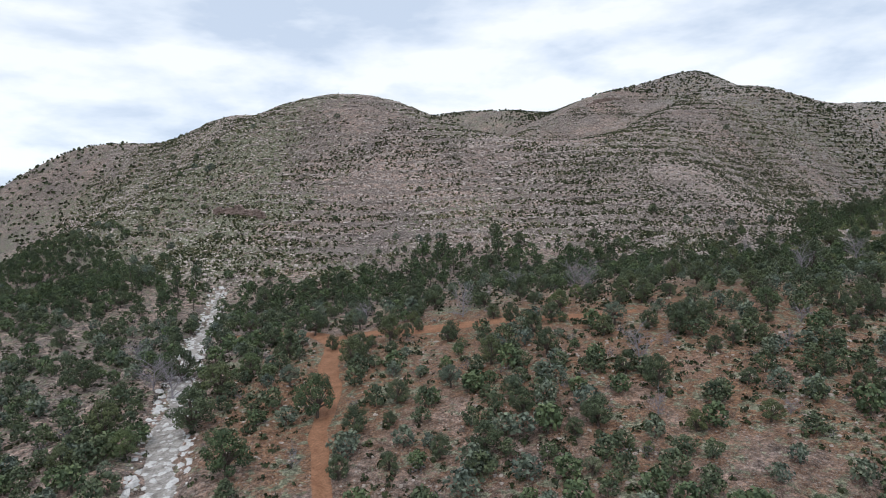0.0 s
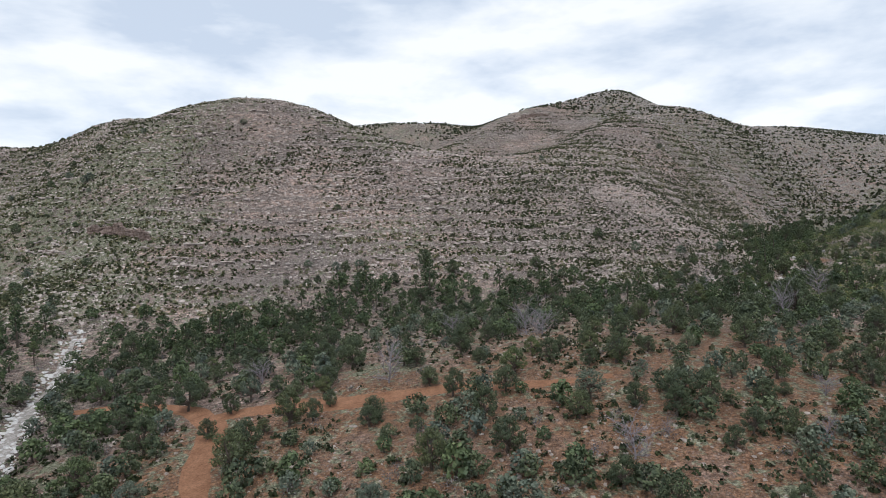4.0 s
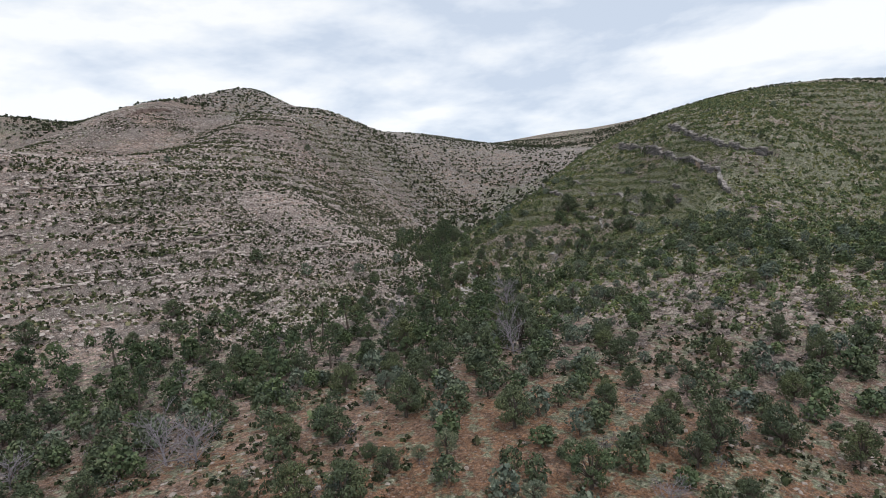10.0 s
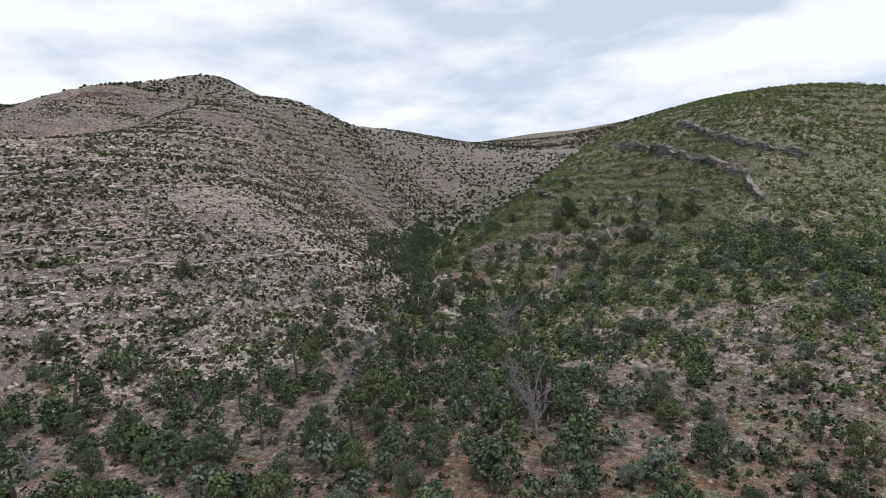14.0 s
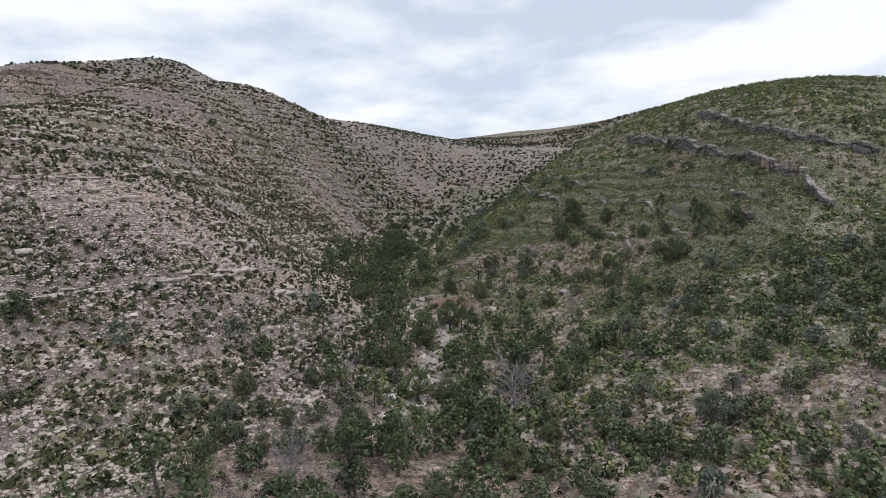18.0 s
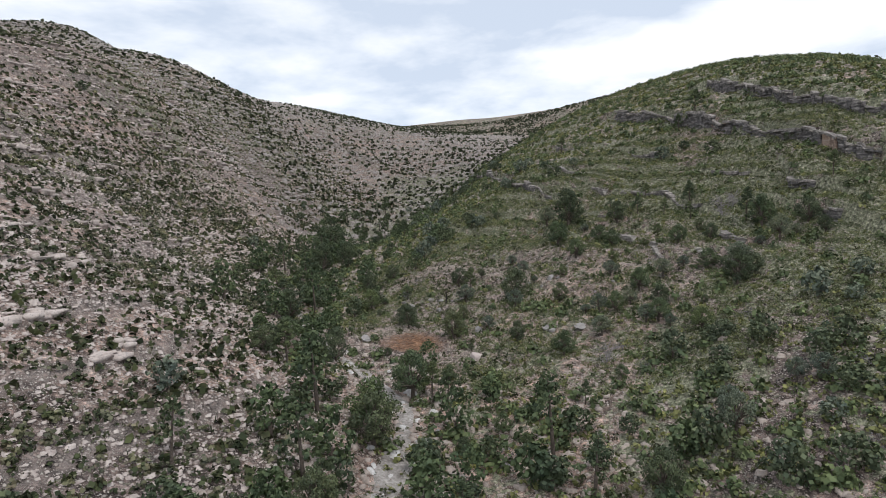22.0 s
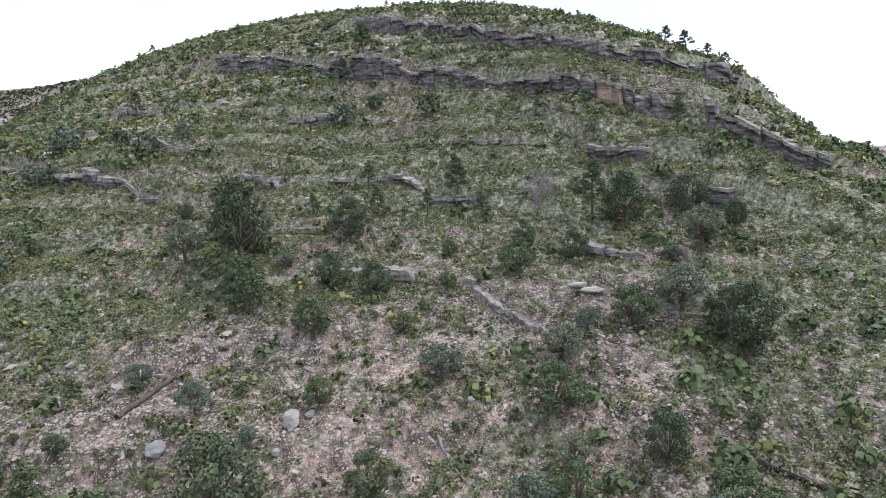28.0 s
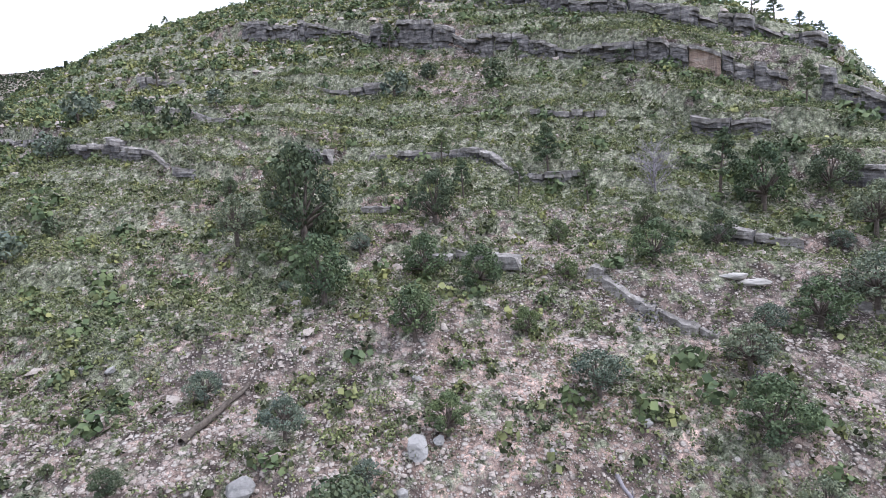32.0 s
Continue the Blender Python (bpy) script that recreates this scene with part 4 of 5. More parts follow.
# the last stretch is all placed by hand
ok &= (np.hypot(tx - 216, ty - 186) > 36) & (np.hypot(tx - 180, ty - 203) > 7)
ok &= ~((tx > 205) & (tx < 305) & (ty < 172) & (tz > 30))
# few trees stand high on the green hill
ok &= ~((tz > 54) & (tx > 190) & (tf < 0) & (rng.uniform(size=len(tx)) < 0.95))


def woodland(name, label, makers, spots, seed):
    """Many trees in one mesh, from a few models."""
    r = np.random.default_rng(seed)
    models = []
    for make in makers:
        ob = make()
        wood, crown = [next(c.data for c in ob.children if c.name.startswith(kind)) for kind in ("trunk", "crown")]
        rows = []
        for me in (wood, crown):
            v = np.empty(len(me.vertices) * 3, np.float32)
            me.vertices.foreach_get("co", v)
            f = np.empty(len(me.loops), np.int32)
            me.loops.foreach_get("vertex_index", f)
            rows.append((v.reshape(-1, 3).astype(float), f.reshape(-1, 4)[: 42 if me is wood else None]))
        models.append((rows, crown.materials[0]))
        for c in list(ob.children):
            bpy.data.objects.remove(c)
        bpy.data.objects.remove(ob)
    mats = [BARK]
    for _, m in models:
        if m not in mats:
            mats.append(m)
    soup, slots = Soup(), []
    x, y = spots[:, 0], spots[:, 1]
    z = land(x, y)
    for px, py, pz in zip(x, y, z):
        rows, m = models[int(r.integers(0, len(models)))]
        a, s, tall = r.uniform(0, 6.28), r.uniform(0.7, 1.35), r.uniform(0.85, 1.2)
        c, n = math.cos(a) * s, math.sin(a) * s
        for k, (v, f) in enumerate(rows):
            soup.add(np.stack([v[:, 0] * c - v[:, 1] * n + px, v[:, 0] * n + v[:, 1] * c + py, v[:, 2] * s * tall + pz], -1), f)
            slots.append(np.full(len(f), 0 if k == 0 else mats.index(m), np.int32))
    me = soup.mesh(name, BARK)
    for m in mats[1:]:
        me.materials.append(m)
    me.polygons.foreach_set("material_index", np.concatenate(slots))
    print(name, len(x), len(me.polygons))
    return tagged(new(name, me), label, "trees", "", "stuff")


spots = np.stack([tx[ok], ty[ok]], -1)
belt_trees = (tf[ok] > -32) & (tf[ok] < 4)
far_models = [lambda k=k: round_tree(660 + k, 2.9, 3.2, 340, 0.30, GREY_LEAF, "model", "", "", 0.5) for k in range(2)] + [lambda k=k: round_tree(600 + k, 2.9, 3.2, 440, 0.27, JUNIPER, "model", "", "", 0.1) for k in range(5)] + [lambda k=k: round_tree(640 + k, 2.9, 3.2, 340, 0.33, OAK, "model", "", "", 0.3) for k in range(2)] + [lambda: round_tree(660, 2.8, 3.0, 420, 0.24, GREY_LEAF, "model", "", "", 0.9)]
belt_models = far_models[2:6] + [lambda k=k: round_tree(680 + k, 4.8, 4.1, 360, 0.33, OAK, "model", "", "", 0.3) for k in range(3)] + far_models[7:9] + [lambda: pine_tree(690, 6.4, 3.6, 320, 0.33, "model", "")]
woodland("open_woodland", "open juniper and oak woodland of the valley and slopes", far_models, spots[~belt_trees], 51)
woodland("canyon_woodland", "dense dark green woodland along the foot of the bare hill", belt_models, spots[belt_trees], 52)

# ---------------------------------------------------------------- shrubs and stones, uncounted


def scatter(seed, count, box, keep):
    r = np.random.default_rng(seed)
    x, y = r.uniform(box[0], box[1], count), r.uniform(box[2], box[3], count)
    use = r.uniform(size=count) < keep(x, y)
    # the red bank beside the wash is bare earth
    use &= np.hypot((x - 181) / 4.5, (y - 204) / 5.5) > 1
    x, y = x[use], y[use]
    return x, y, land(x, y), r


def shrub_field(name, label, seed, count, box, keep, material, low, high, sprays=14, leaf=0.34):
    x, y, z, r = scatter(seed, count, box, keep)
    soup = Soup()
    n = len(x)
    size = r.uniform(low, high, n)
    at = np.repeat(np.stack([x, y, z], -1), sprays, 0)
    s = np.repeat(size, sprays)[:, None]
    way = r.normal(size=(n * sprays, 3))
    way /= np.linalg.norm(way, axis=1)[:, None]
    way[:, 2] = np.abs(way[:, 2])
    p = at + way * s * r.uniform(0.3, 1.0, (n * sprays, 1)) * (0.5, 0.5, 0.62)
    out = way + r.normal(scale=0.5, size=way.shape)
    out /= np.linalg.norm(out, axis=1)[:, None]
    side = np.cross(out, r.normal(size=out.shape))
    side /= np.linalg.norm(side, axis=1)[:, None]
    up = np.cross(out, side)
    h = s * leaf * r.uniform(0.6, 1.3, (n * sprays, 1))
    verts = np.stack([p - side * h * 0.6, p - up * h * 0.5, p + side * h * 0.6, p + up * h * 0.6], 1).reshape(-1, 3)
    soup.add(verts, np.arange(len(verts)).reshape(-1, 4))
    print(name, n)
    return tagged(new(name, soup.mesh(name, material)), label, "shrubs", "", "stuff")


ROCK = np.array([(-1, -1, -0.7), (1, -0.8, -0.7), (0.9, 1, -0.7), (-0.8, 0.9, -0.7), (-0.75, -0.6, 0.55), (0.6, -0.7, 0.7), (0.75, 0.55, 0.5), (-0.5, 0.7, 0.75)]) * 0.5
ROCK_FACES = np.array([(4, 5, 6, 7), (0, 1, 5, 4), (1, 2, 6, 5), (2, 3, 7, 6), (3, 0, 4, 7)])


def stone_field(name, label, seed, count, box, keep, material, low, high, power=2.5):
    x, y, z, r = scatter(seed, count, box, keep)
    n = len(x)
    size = low + (high - low) * r.uniform(size=n) ** power
    v = ROCK[None] + r.uniform(-0.16, 0.16, (n, 8, 3))
    v = v * size[:, None, None] * np.stack([r.uniform(0.8, 1.5, n), r.uniform(0.7, 1.1, n), r.uniform(0.4, 0.85, n)], -1)[:, None]
    a = r.uniform(0, 6.28, n)
    c, s = np.cos(a)[:, None], np.sin(a)[:, None]
    v = np.stack([v[..., 0] * c - v[..., 1] * s + x[:, None], v[..., 0] * s + v[..., 1] * c + y[:, None], v[..., 2] + (z + size * 0.12)[:, None]], -1)
    f = (ROCK_FACES[None] + 8 * np.arange(n)[:, None, None]).reshape(-1, 4)
    print(name, n)
    return tagged(new(name, mesh_of(name, v.reshape(-1, 3), f, material)), label, "stones", "", "stuff")


def on_bare(x, y):
    f = foot_distance(x, y)
    return np.where(f > 0, 0.9, 0.0) * np.clip(0.55 + 1.5 * fbm(x, y, 30, 3, 5), 0.1, 1) * np.where(np.abs(step_of(x, y) - 0.8) < 0.2, 1.0, 0.62)


def hill_scrub(x, y):
    f = foot_distance(x, y)
    return np.where(f > 0, 0.9, 0.0) * np.clip(0.42 + 2.6 * fbm(x, y, 26, 3, 45), 0.04, 1) * np.where(step_of(x, y) < 0.58, 1.0, 0.75)


def hill_green(x, y):
    f = foot_distance(x, y)
    return np.where(f > 0, 1.0, 0.0) * np.clip(5.0 * fbm(x, y, 46, 3, 41) + 0.8 * np.clip((-10 - x) / 60, 0, 1), 0, 1) * np.where(step_of(x, y) < 0.62, 1.0, 0.35)


def on_green(x, y):
    f = foot_distance(x, y)
    return np.where((f < 0) & (x > 130), 1.0, 0.0) * np.clip(0.5 + 1.8 * fbm(x, y, 16, 3, 6), 0.05, 1)


def cover(x, y):
    return np.clip((grass_of(x, y, foot_distance(x, y), smooth_land(x, y)) - 0.30) / 0.30, 0, 1)


def green_cover(x, y):
    """Clumps of low shrubs, thick where the slope is green."""
    f = foot_distance(x, y)
    return np.where((f < 0) & (x > 130), 1.0, 0.0) * np.clip(0.10 + 0.80 * cover(x, y) + 1.4 * fbm(x, y, 5, 2, 48), 0.02, 1)


def open_rubble(x, y):
    f = foot_distance(x, y)
    return np.where((f < 0) & (x > 130), 1.0, 0.0) * np.clip(0.90 - 0.78 * cover(x, y) + 1.2 * fbm(x, y, 6, 2, 47), 0.22, 1)


def on_valley(x, y):
    f = foot_distance(x, y)
    return np.where((f < 0) & (x < 150), 1.0, 0.0) * np.clip(0.45 + 1.8 * fbm(x, y, 18, 3, 8), 0.05, 1)


def clear(x, y):
    d = np.minimum(np.minimum(line_distance(x, y, WEST_WASH), line_distance(x, y, TRACK)), np.minimum(line_distance(x, y, CROSS_TRACK), line_distance(x, y, CANYON_WASH)))
    return np.clip(d / 1.5, 0, 1)


def near_end(x, y):
    """The slope that is seen from closest."""
    return (np.hypot(x - 222, y - 188) < 50) * 1.0


BARE_BOX, GREEN_BOX, VALLEY_BOX, END_BOX = (-190, 420, 160, 520), (130, 450, 50, 330), (-150, 150, 34, 230), (172, 272, 140, 240)
shrub_field("hill_shrubs", "low dark shrubs dotted over the bare stony hill", 21, 190000, BARE_BOX, hill_scrub, SHRUB, 0.4, 1.5, 6, 0.5)
shrub_field("hill_green_shrubs", "olive green scrub in patches on the bare stony hill", 28, 60000, BARE_BOX, hill_green, OLIVE_SHRUB, 0.5, 1.6, 8, 0.5)
shrub_field("far_shrubs", "dark shrubs speckling the distant hills", 25, 110000, (-150, 900, 110, 900), lambda x, y: np.where((np.hypot(x - 90, y - 315) > 260) & ((y > 250) | (x > 430)), 0.8, 0.0) * np.clip(0.5 + 2 * fbm(x, y, 60, 3, 9), 0, 1), SHRUB, 1.2, 3.2, 5, 0.6)
shrub_field("west_shrubs", "dark shrubs speckling the western hills", 26, 9000, (-500, -150, 200, 600), lambda x, y: np.clip(0.5 + 2 * fbm(x, y, 60, 3, 9), 0, 1), SHRUB, 1.2, 3.0, 5, 0.6)
shrub_field("slope_shrubs", "low green shrubs covering the slope", 22, 80000, GREEN_BOX, lambda x, y: green_cover(x, y) * (1 - 0.8 * near_end(x, y)), GREEN_SHRUB, 0.45, 1.5, 16, 0.27)
shrub_field("slope_bushes", "dark green bushes of scrub oak scattered on the slope", 36, 24000, GREEN_BOX, lambda x, y: green_cover(x, y) * np.clip(1.35 - smooth_land(x, y) / 60, 0.5, 1) * np.where(near_end(x, y) > 0, 0.35, 1.0), OAK, 1.2, 2.6, 40, 0.2)
shrub_field("grey_shrubs", "low grey-green shrubs between the stones of the slope", 27, 36000, GREEN_BOX, on_green, SHRUB, 0.4, 1.3, 14, 0.25)
shrub_field("end_shrubs", "fine low shrubs and grass tufts between the stones", 24, 60000, END_BOX, lambda x, y: green_cover(x, y) * near_end(x, y), GREEN_SHRUB, 0.3, 1.0, 20, 0.17)
shrub_field("end_olive_shrubs", "dry olive shrubs and grass tufts of the slope", 29, 16000, END_BOX, lambda x, y: on_green(x, y) * near_end(x, y), OLIVE_SHRUB, 0.3, 0.95, 20, 0.17)
shrub_field("valley_shrubs", "scattered low shrubs and grass tufts of the valley", 23, 26000, VALLEY_BOX, lambda x, y: on_valley(x, y) * clear(x, y), SHRUB, 0.4, 1.5, 12, 0.32)
shrub_field("bare_brush", "bare lilac-grey brush standing between the valley trees", 37, 2600, (-130, 215, 40, 225), lambda x, y: np.where(foot_distance(x, y) < -4, 0.32, 0.0) * clear(x, y) * np.where(x > 150, 0.4, 1.0), BRUSH, 1.4, 3.2, 110, 0.055)
def near_hill(x, y):
    """The foot of the bare hill that the way passes close to."""
    return np.where(foot_distance(x, y) > -3, 1.0, 0.0) * np.clip((64 - smooth_land(x, y)) / 18, 0, 1) * np.clip((x - 70) / 15, 0, 1)


shrub_field("gravel_shrubs", "small dark and olive shrubs dotted in lilac-grey gravel", 38, 32000, (70, 250, 176, 330), lambda x, y: near_hill(x, y) * np.clip(0.35 + 3.0 * fbm(x, y, 9, 3, 49), 0.05, 1), OLIVE_SHRUB, 0.4, 1.3, 14, 0.3)
shrub_field("dark_gravel_shrubs", "tiny dark shrubs between the stones of the hill's foot", 39, 34000, (70, 250, 176, 330), lambda x, y: near_hill(x, y) * np.clip(0.4 + 2.0 * fbm(x, y, 12, 3, 50), 0.05, 1), SHRUB, 0.4, 1.25, 12, 0.34)
stone_field("gravel_stones", "lilac-grey gravel and small stones of the hill's foot", 40, 170000, (70, 250, 176, 330), lambda x, y: near_hill(x, y) * np.clip(0.6 + 1.2 * fbm(x, y, 14, 3, 51), 0.1, 1), PINK_STONE, 0.14, 0.55, 2.2)
stone_field("hill_stones", "pinkish limestone rubble strewn over the bare hill", 31, 230000, BARE_BOX, lambda x, y: on_bare(x, y) * (1 - 0.85 * near_hill(x, y)), PINK_STONE, 0.22, 1.05, 2.4)
stone_field("far_stones", "pinkish rock outcrops on the hills behind", 35, 60000, (250, 700, 300, 640), lambda x, y: np.where((np.hypot(x - 90, y - 315) > 240) & (np.abs(step_of(x, y) - 0.8) < 0.22), 0.7, 0.12), FAR_STONE, 0.8, 2.6, 2.0)
stone_field("slope_stones", "pale limestone rubble between the shrubs of the slope", 32, 200000, GREEN_BOX, lambda x, y: open_rubble(x, y) * (1 - 0.96 * near_end(x, y)), RUBBLE, 0.18, 0.9, 3.2)
stone_field("end_stones", "small pale stones strewn over the slope", 34, 125000, END_BOX, lambda x, y: open_rubble(x, y) * near_end(x, y), RUBBLE, 0.07, 0.27, 2.2)
stone_field("valley_stones", "pale stones on the valley's red earth", 33, 24000, VALLEY_BOX, lambda x, y: on_valley(x, y) * clear(x, y), RUBBLE, 0.18, 0.6)

# ---------------------------------------------------------------- washes and track


def along(line, step=1.0):
    rows = []
    for (ax, ay, aw), (bx, by, bw) in zip(line[:-1], line[1:]):
        n = max(1, int(math.hypot(bx - ax, by - ay) / step))
        for k in range(n):
            f = k / n
            rows.append((ax + f * (bx - ax), ay + f * (by - ay), aw + f * (bw - aw)))
    rows.append(line[-1])
    rows = np.array(rows)
    for _ in range(6):
        rows[1:-1, :2] = (rows[:-2, :2] + 2 * rows[1:-1, :2] + rows[2:, :2]) / 4
    return rows


def ribbon(name, line, material, lift, label, category, seed, rag=1.0, across=9):
    rows = along(line)
    n = len(rows)
    way = np.gradient(rows[:, :2], axis=0)
    way /= np.linalg.norm(way, axis=1)[:, None]
    side = np.stack([-way[:, 1], way[:, 0]], -1)
    s = np.arange(n)
    left = rows[:, 2] * (1 + rag * fbm(s * 1.0, s * 0 + seed, 7, 3, seed))
    right = rows[:, 2] * (1 + rag * fbm(s * 1.0, s * 0 + seed + 40, 7, 3, seed + 1))
    f = np.linspace(-1, 1, across)
    off = np.where(f < 0, f * left[:, None], f * right[:, None])
    p = rows[:, None, :2] + off[..., None] * side[:, None]
    z = land(p[..., 0], p[..., 1]) + lift - 0.25 * (np.abs(f) > 0.95)
    v = np.concatenate([p, z[..., None]], -1).reshape(-1, 3)
    i = np.arange(n * across).reshape(n, across)
    q = np.stack([i[:-1, :-1], i[1:, :-1], i[1:, 1:], i[:-1, 1:]], -1).reshape(-1, 4)
    me = mesh_of(name, v, q, material)
    me.polygons.foreach_set("use_smooth", np.ones(len(q), bool))
    return tagged(new(name, me), label, category, "", "structure")


ribbon("dry_wash", WEST_WASH, GRAVEL, 0.13, "dry creek bed of pale washed gravel and boulders", "creek bed", 61, 2.0)
ribbon("canyon_wash", CANYON_WASH, GRAVEL, 0.13, "narrow dry wash of pale gravel between canyon trees", "creek bed", 62, 2.0)
ribbon("dirt_track", TRACK, DIRT, 0.10, "rutted two-wheel track of bare red dirt", "track", 63)
ribbon("cross_track", CROSS_TRACK, DIRT, 0.09, "bare red dirt track crossing the clearing", "track", 64)
stone_field("wash_stones", "pale rounded boulders lying in the dry creek beds", 65, 110000, (-110, 180, 26, 250), lambda x, y: np.where(np.abs(np.minimum(line_distance(x, y, WEST_WASH), line_distance(x, y, CANYON_WASH)) + 0.4) < 2.2, np.where(x > 60, 0.2, 0.6), 0.0), WASH_STONE, 0.3, 1.2)

# ---------------------------------------------------------------- rock ledges


def rough_block(rng_, length, depth, height, cuts=3):
    """A weathered slab of layered rock in one piece: stepped courses with a broken front."""
    courses = max(2, int(height / 0.5))
    xs = np.linspace(-length / 2, length / 2, cuts + 2) + np.r_[0, rng_.uniform(-0.15, 0.15, cuts) * length / (cuts + 1), 0]
    levels, out = [], []
    for k in range(courses):
        o = rng_.uniform(-0.16, 0.12) * depth + (0.12 * depth if k == courses - 1 else 0)
        levels += [height * k / courses + 0.02, height * (k + 1) / courses - 0.02]
        out += [o, o + rng_.uniform(-0.04, 0.04) * depth]
    nz = len(levels)
    wave = rng_.uniform(-0.14, 0.14, len(xs)) * depth
    ends = np.r_[0.12, np.zeros(len(xs) - 2), 0.12] * depth
    drop = np.r_[rng_.uniform(0, 0.25), rng_.uniform(0, 0.15, len(xs) - 2), rng_.uniform(0, 0.25)]
    v = []
    for i, x in enumerate(xs):
        for z, o in zip(levels, out):
            v.append((x + rng_.uniform(-0.08, 0.08), -depth / 2 - o + wave[i] + ends[i] + rng_.uniform(-0.06, 0.06) * depth, z * (1 - drop[i])))
        for z in levels:
            v.append((x, depth / 2, z * (1 - drop[i])))
    f, n = [], 2 * nz
    for i in range(len(xs) - 1):
        a, b = i * n, (i + 1) * n
        f += [(a + j, b + j, b + j + 1, a + j + 1) for j in range(nz - 1)]
        f += [(a + nz - 1, b + nz - 1, b + n - 1, a + n - 1), (a + nz, b + nz, b, a)]
    for e in (0, (len(xs) - 1) * n):
        f += [(e + j, e + j + 1, e + nz + j + 1, e + nz + j) for j in range(nz - 1)]
    return v, f


ledge_rng = np.random.default_rng(90)


def downhill(x, y):
    e = 3.0
    gx_ = (smooth_land(np.array(x + e), np.array(y)) - smooth_land(np.array(x - e), np.array(y))) / (2 * e)
    gy_ = (smooth_land(np.array(x), np.array(y + e)) - smooth_land(np.array(x), np.array(y - e))) / (2 * e)
    return -float(gx_), -float(gy_)


def ledge(name, label, line, height, rock, cap, hidden=0.25, special=None):
    """A broken cliff band along a line on the slope: thin beds with a ragged face, split at its joints."""
    seed = int(ledge_rng.integers(0, 999))
    pts = along([(x, y, 0) for x, y in line], 0.4)[:, :2]
    d = np.arange(len(pts)) * 0.4
    zero = d * 0 + seed
    way = np.gradient(pts, axis=0)
    for _ in range(8):
        way[1:-1] = (way[:-2] + 2 * way[1:-1] + way[2:]) / 4
    way /= np.linalg.norm(way, axis=1)[:, None]
    out = np.stack([way[:, 1], -way[:, 0]], -1)
    gx_, gy_ = downhill(*pts[len(pts) // 2])
    if out[len(pts) // 2] @ (gx_, gy_) < 0:
        out = -out
    pts = pts + out * (0.55 + 0.8 * fbm(d, zero, 4.0, 3, 5))[:, None]
    foot_z = land(pts[:, 0] + 0.9 * out[:, 0], pts[:, 1] + 0.9 * out[:, 1])
    tall = height * np.clip(1.05 + 1.6 * fbm(d, zero + 9, 11, 3, 8), 0.3, 1.5)
    tall = np.where(fbm(d, zero + 21, 8, 2, 9) + 0.5 < hidden, 0.0, tall)
    if special is not None:
        tall = np.where(np.hypot(pts[:, 0] - special[0], pts[:, 1] - special[1]) < 5, height, tall)
    beds = max(2, int(round(height / 0.42)))
    base = new(name)
    x0, y0 = pts[len(pts) // 2]
    base.matrix_basis = pose(x0, y0, land_at(x0, y0))
    k = 0
    while k < len(pts) - 3:
        n = int(ledge_rng.integers(3, 10))
        cols = np.arange(k, min(k + n + 1, len(pts)))
        k = int(cols[-1])
        if len(cols) < 3 or tall[cols].mean() < 0.25:
            continue
        glow = special is not None and math.hypot(pts[cols[len(cols) // 2], 0] - special[0], pts[cols[len(cols) // 2], 1] - special[1]) < special[2]
        push = 0.1 if glow else ledge_rng.uniform(-0.45, 0.4)
        drop = ledge_rng.uniform(0.62, 1.12)
        v, rows = [], 2 * beds + 3
        for q, c in enumerate(cols):
            h = max(0.2, tall[c] * drop)
            end = 0.16 if q in (0, len(cols) - 1) else 0.0
            slip = 0.05 if q == 0 else -0.05 if q == len(cols) - 1 else 0.0
            at = pts[c] + way[c] * slip
            for b in range(beds):
                step = math.floor(float(value_noise(np.array(d[c] / 1.5 + 7.3 * b), np.array(seed + 3.7 * b), seed)) * 5) / 5
                o = push + (0.0 if glow else 0.95 * (step - 0.4)) + (0.30 if b == beds - 1 else -0.10 * (b == 0)) - end
                for f in (b / beds, (b + 0.94) / beds):
                    jag = ledge_rng.uniform(-0.07, 0.07, 2)
                    p = at + out[c] * (o + jag[0])
                    v.append((p[0], p[1], foot_z[c] - 0.7 + (h + 0.7) * f + jag[1] * (f > 0.1)))
            p = at - out[c] * ledge_rng.uniform(0.3, 0.9)
            v.append((p[0], p[1], foot_z[c] + h + ledge_rng.uniform(-0.15, 0.1)))
            p = at - out[c] * 1.4
            zz = land_at(p[0], p[1])
            v.append((p[0], p[1], min(zz - 0.1, foot_z[c] + h)))
            v.append((p[0], p[1], zz - 1.6))
        v = np.array(v) - (x0, y0, base.matrix_basis.translation.z)
        faces, slots = [], []
        for q in range(len(cols) - 1):
            for r in range(rows - 1):
                a = q * rows + r
                faces.append((a, a + rows, a + rows + 1, a + 1))
                # paler top course over shade-toned faces: the light top is painted by slot
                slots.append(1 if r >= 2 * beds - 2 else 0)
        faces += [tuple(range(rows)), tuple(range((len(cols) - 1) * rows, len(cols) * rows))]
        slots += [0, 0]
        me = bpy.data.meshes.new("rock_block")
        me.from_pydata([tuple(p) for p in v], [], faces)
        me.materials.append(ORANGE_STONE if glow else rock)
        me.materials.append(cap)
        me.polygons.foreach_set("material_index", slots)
        part("rock_block", me, base)
    return tagged(base, label, "rock ledge", "rock ledges of the green hill")


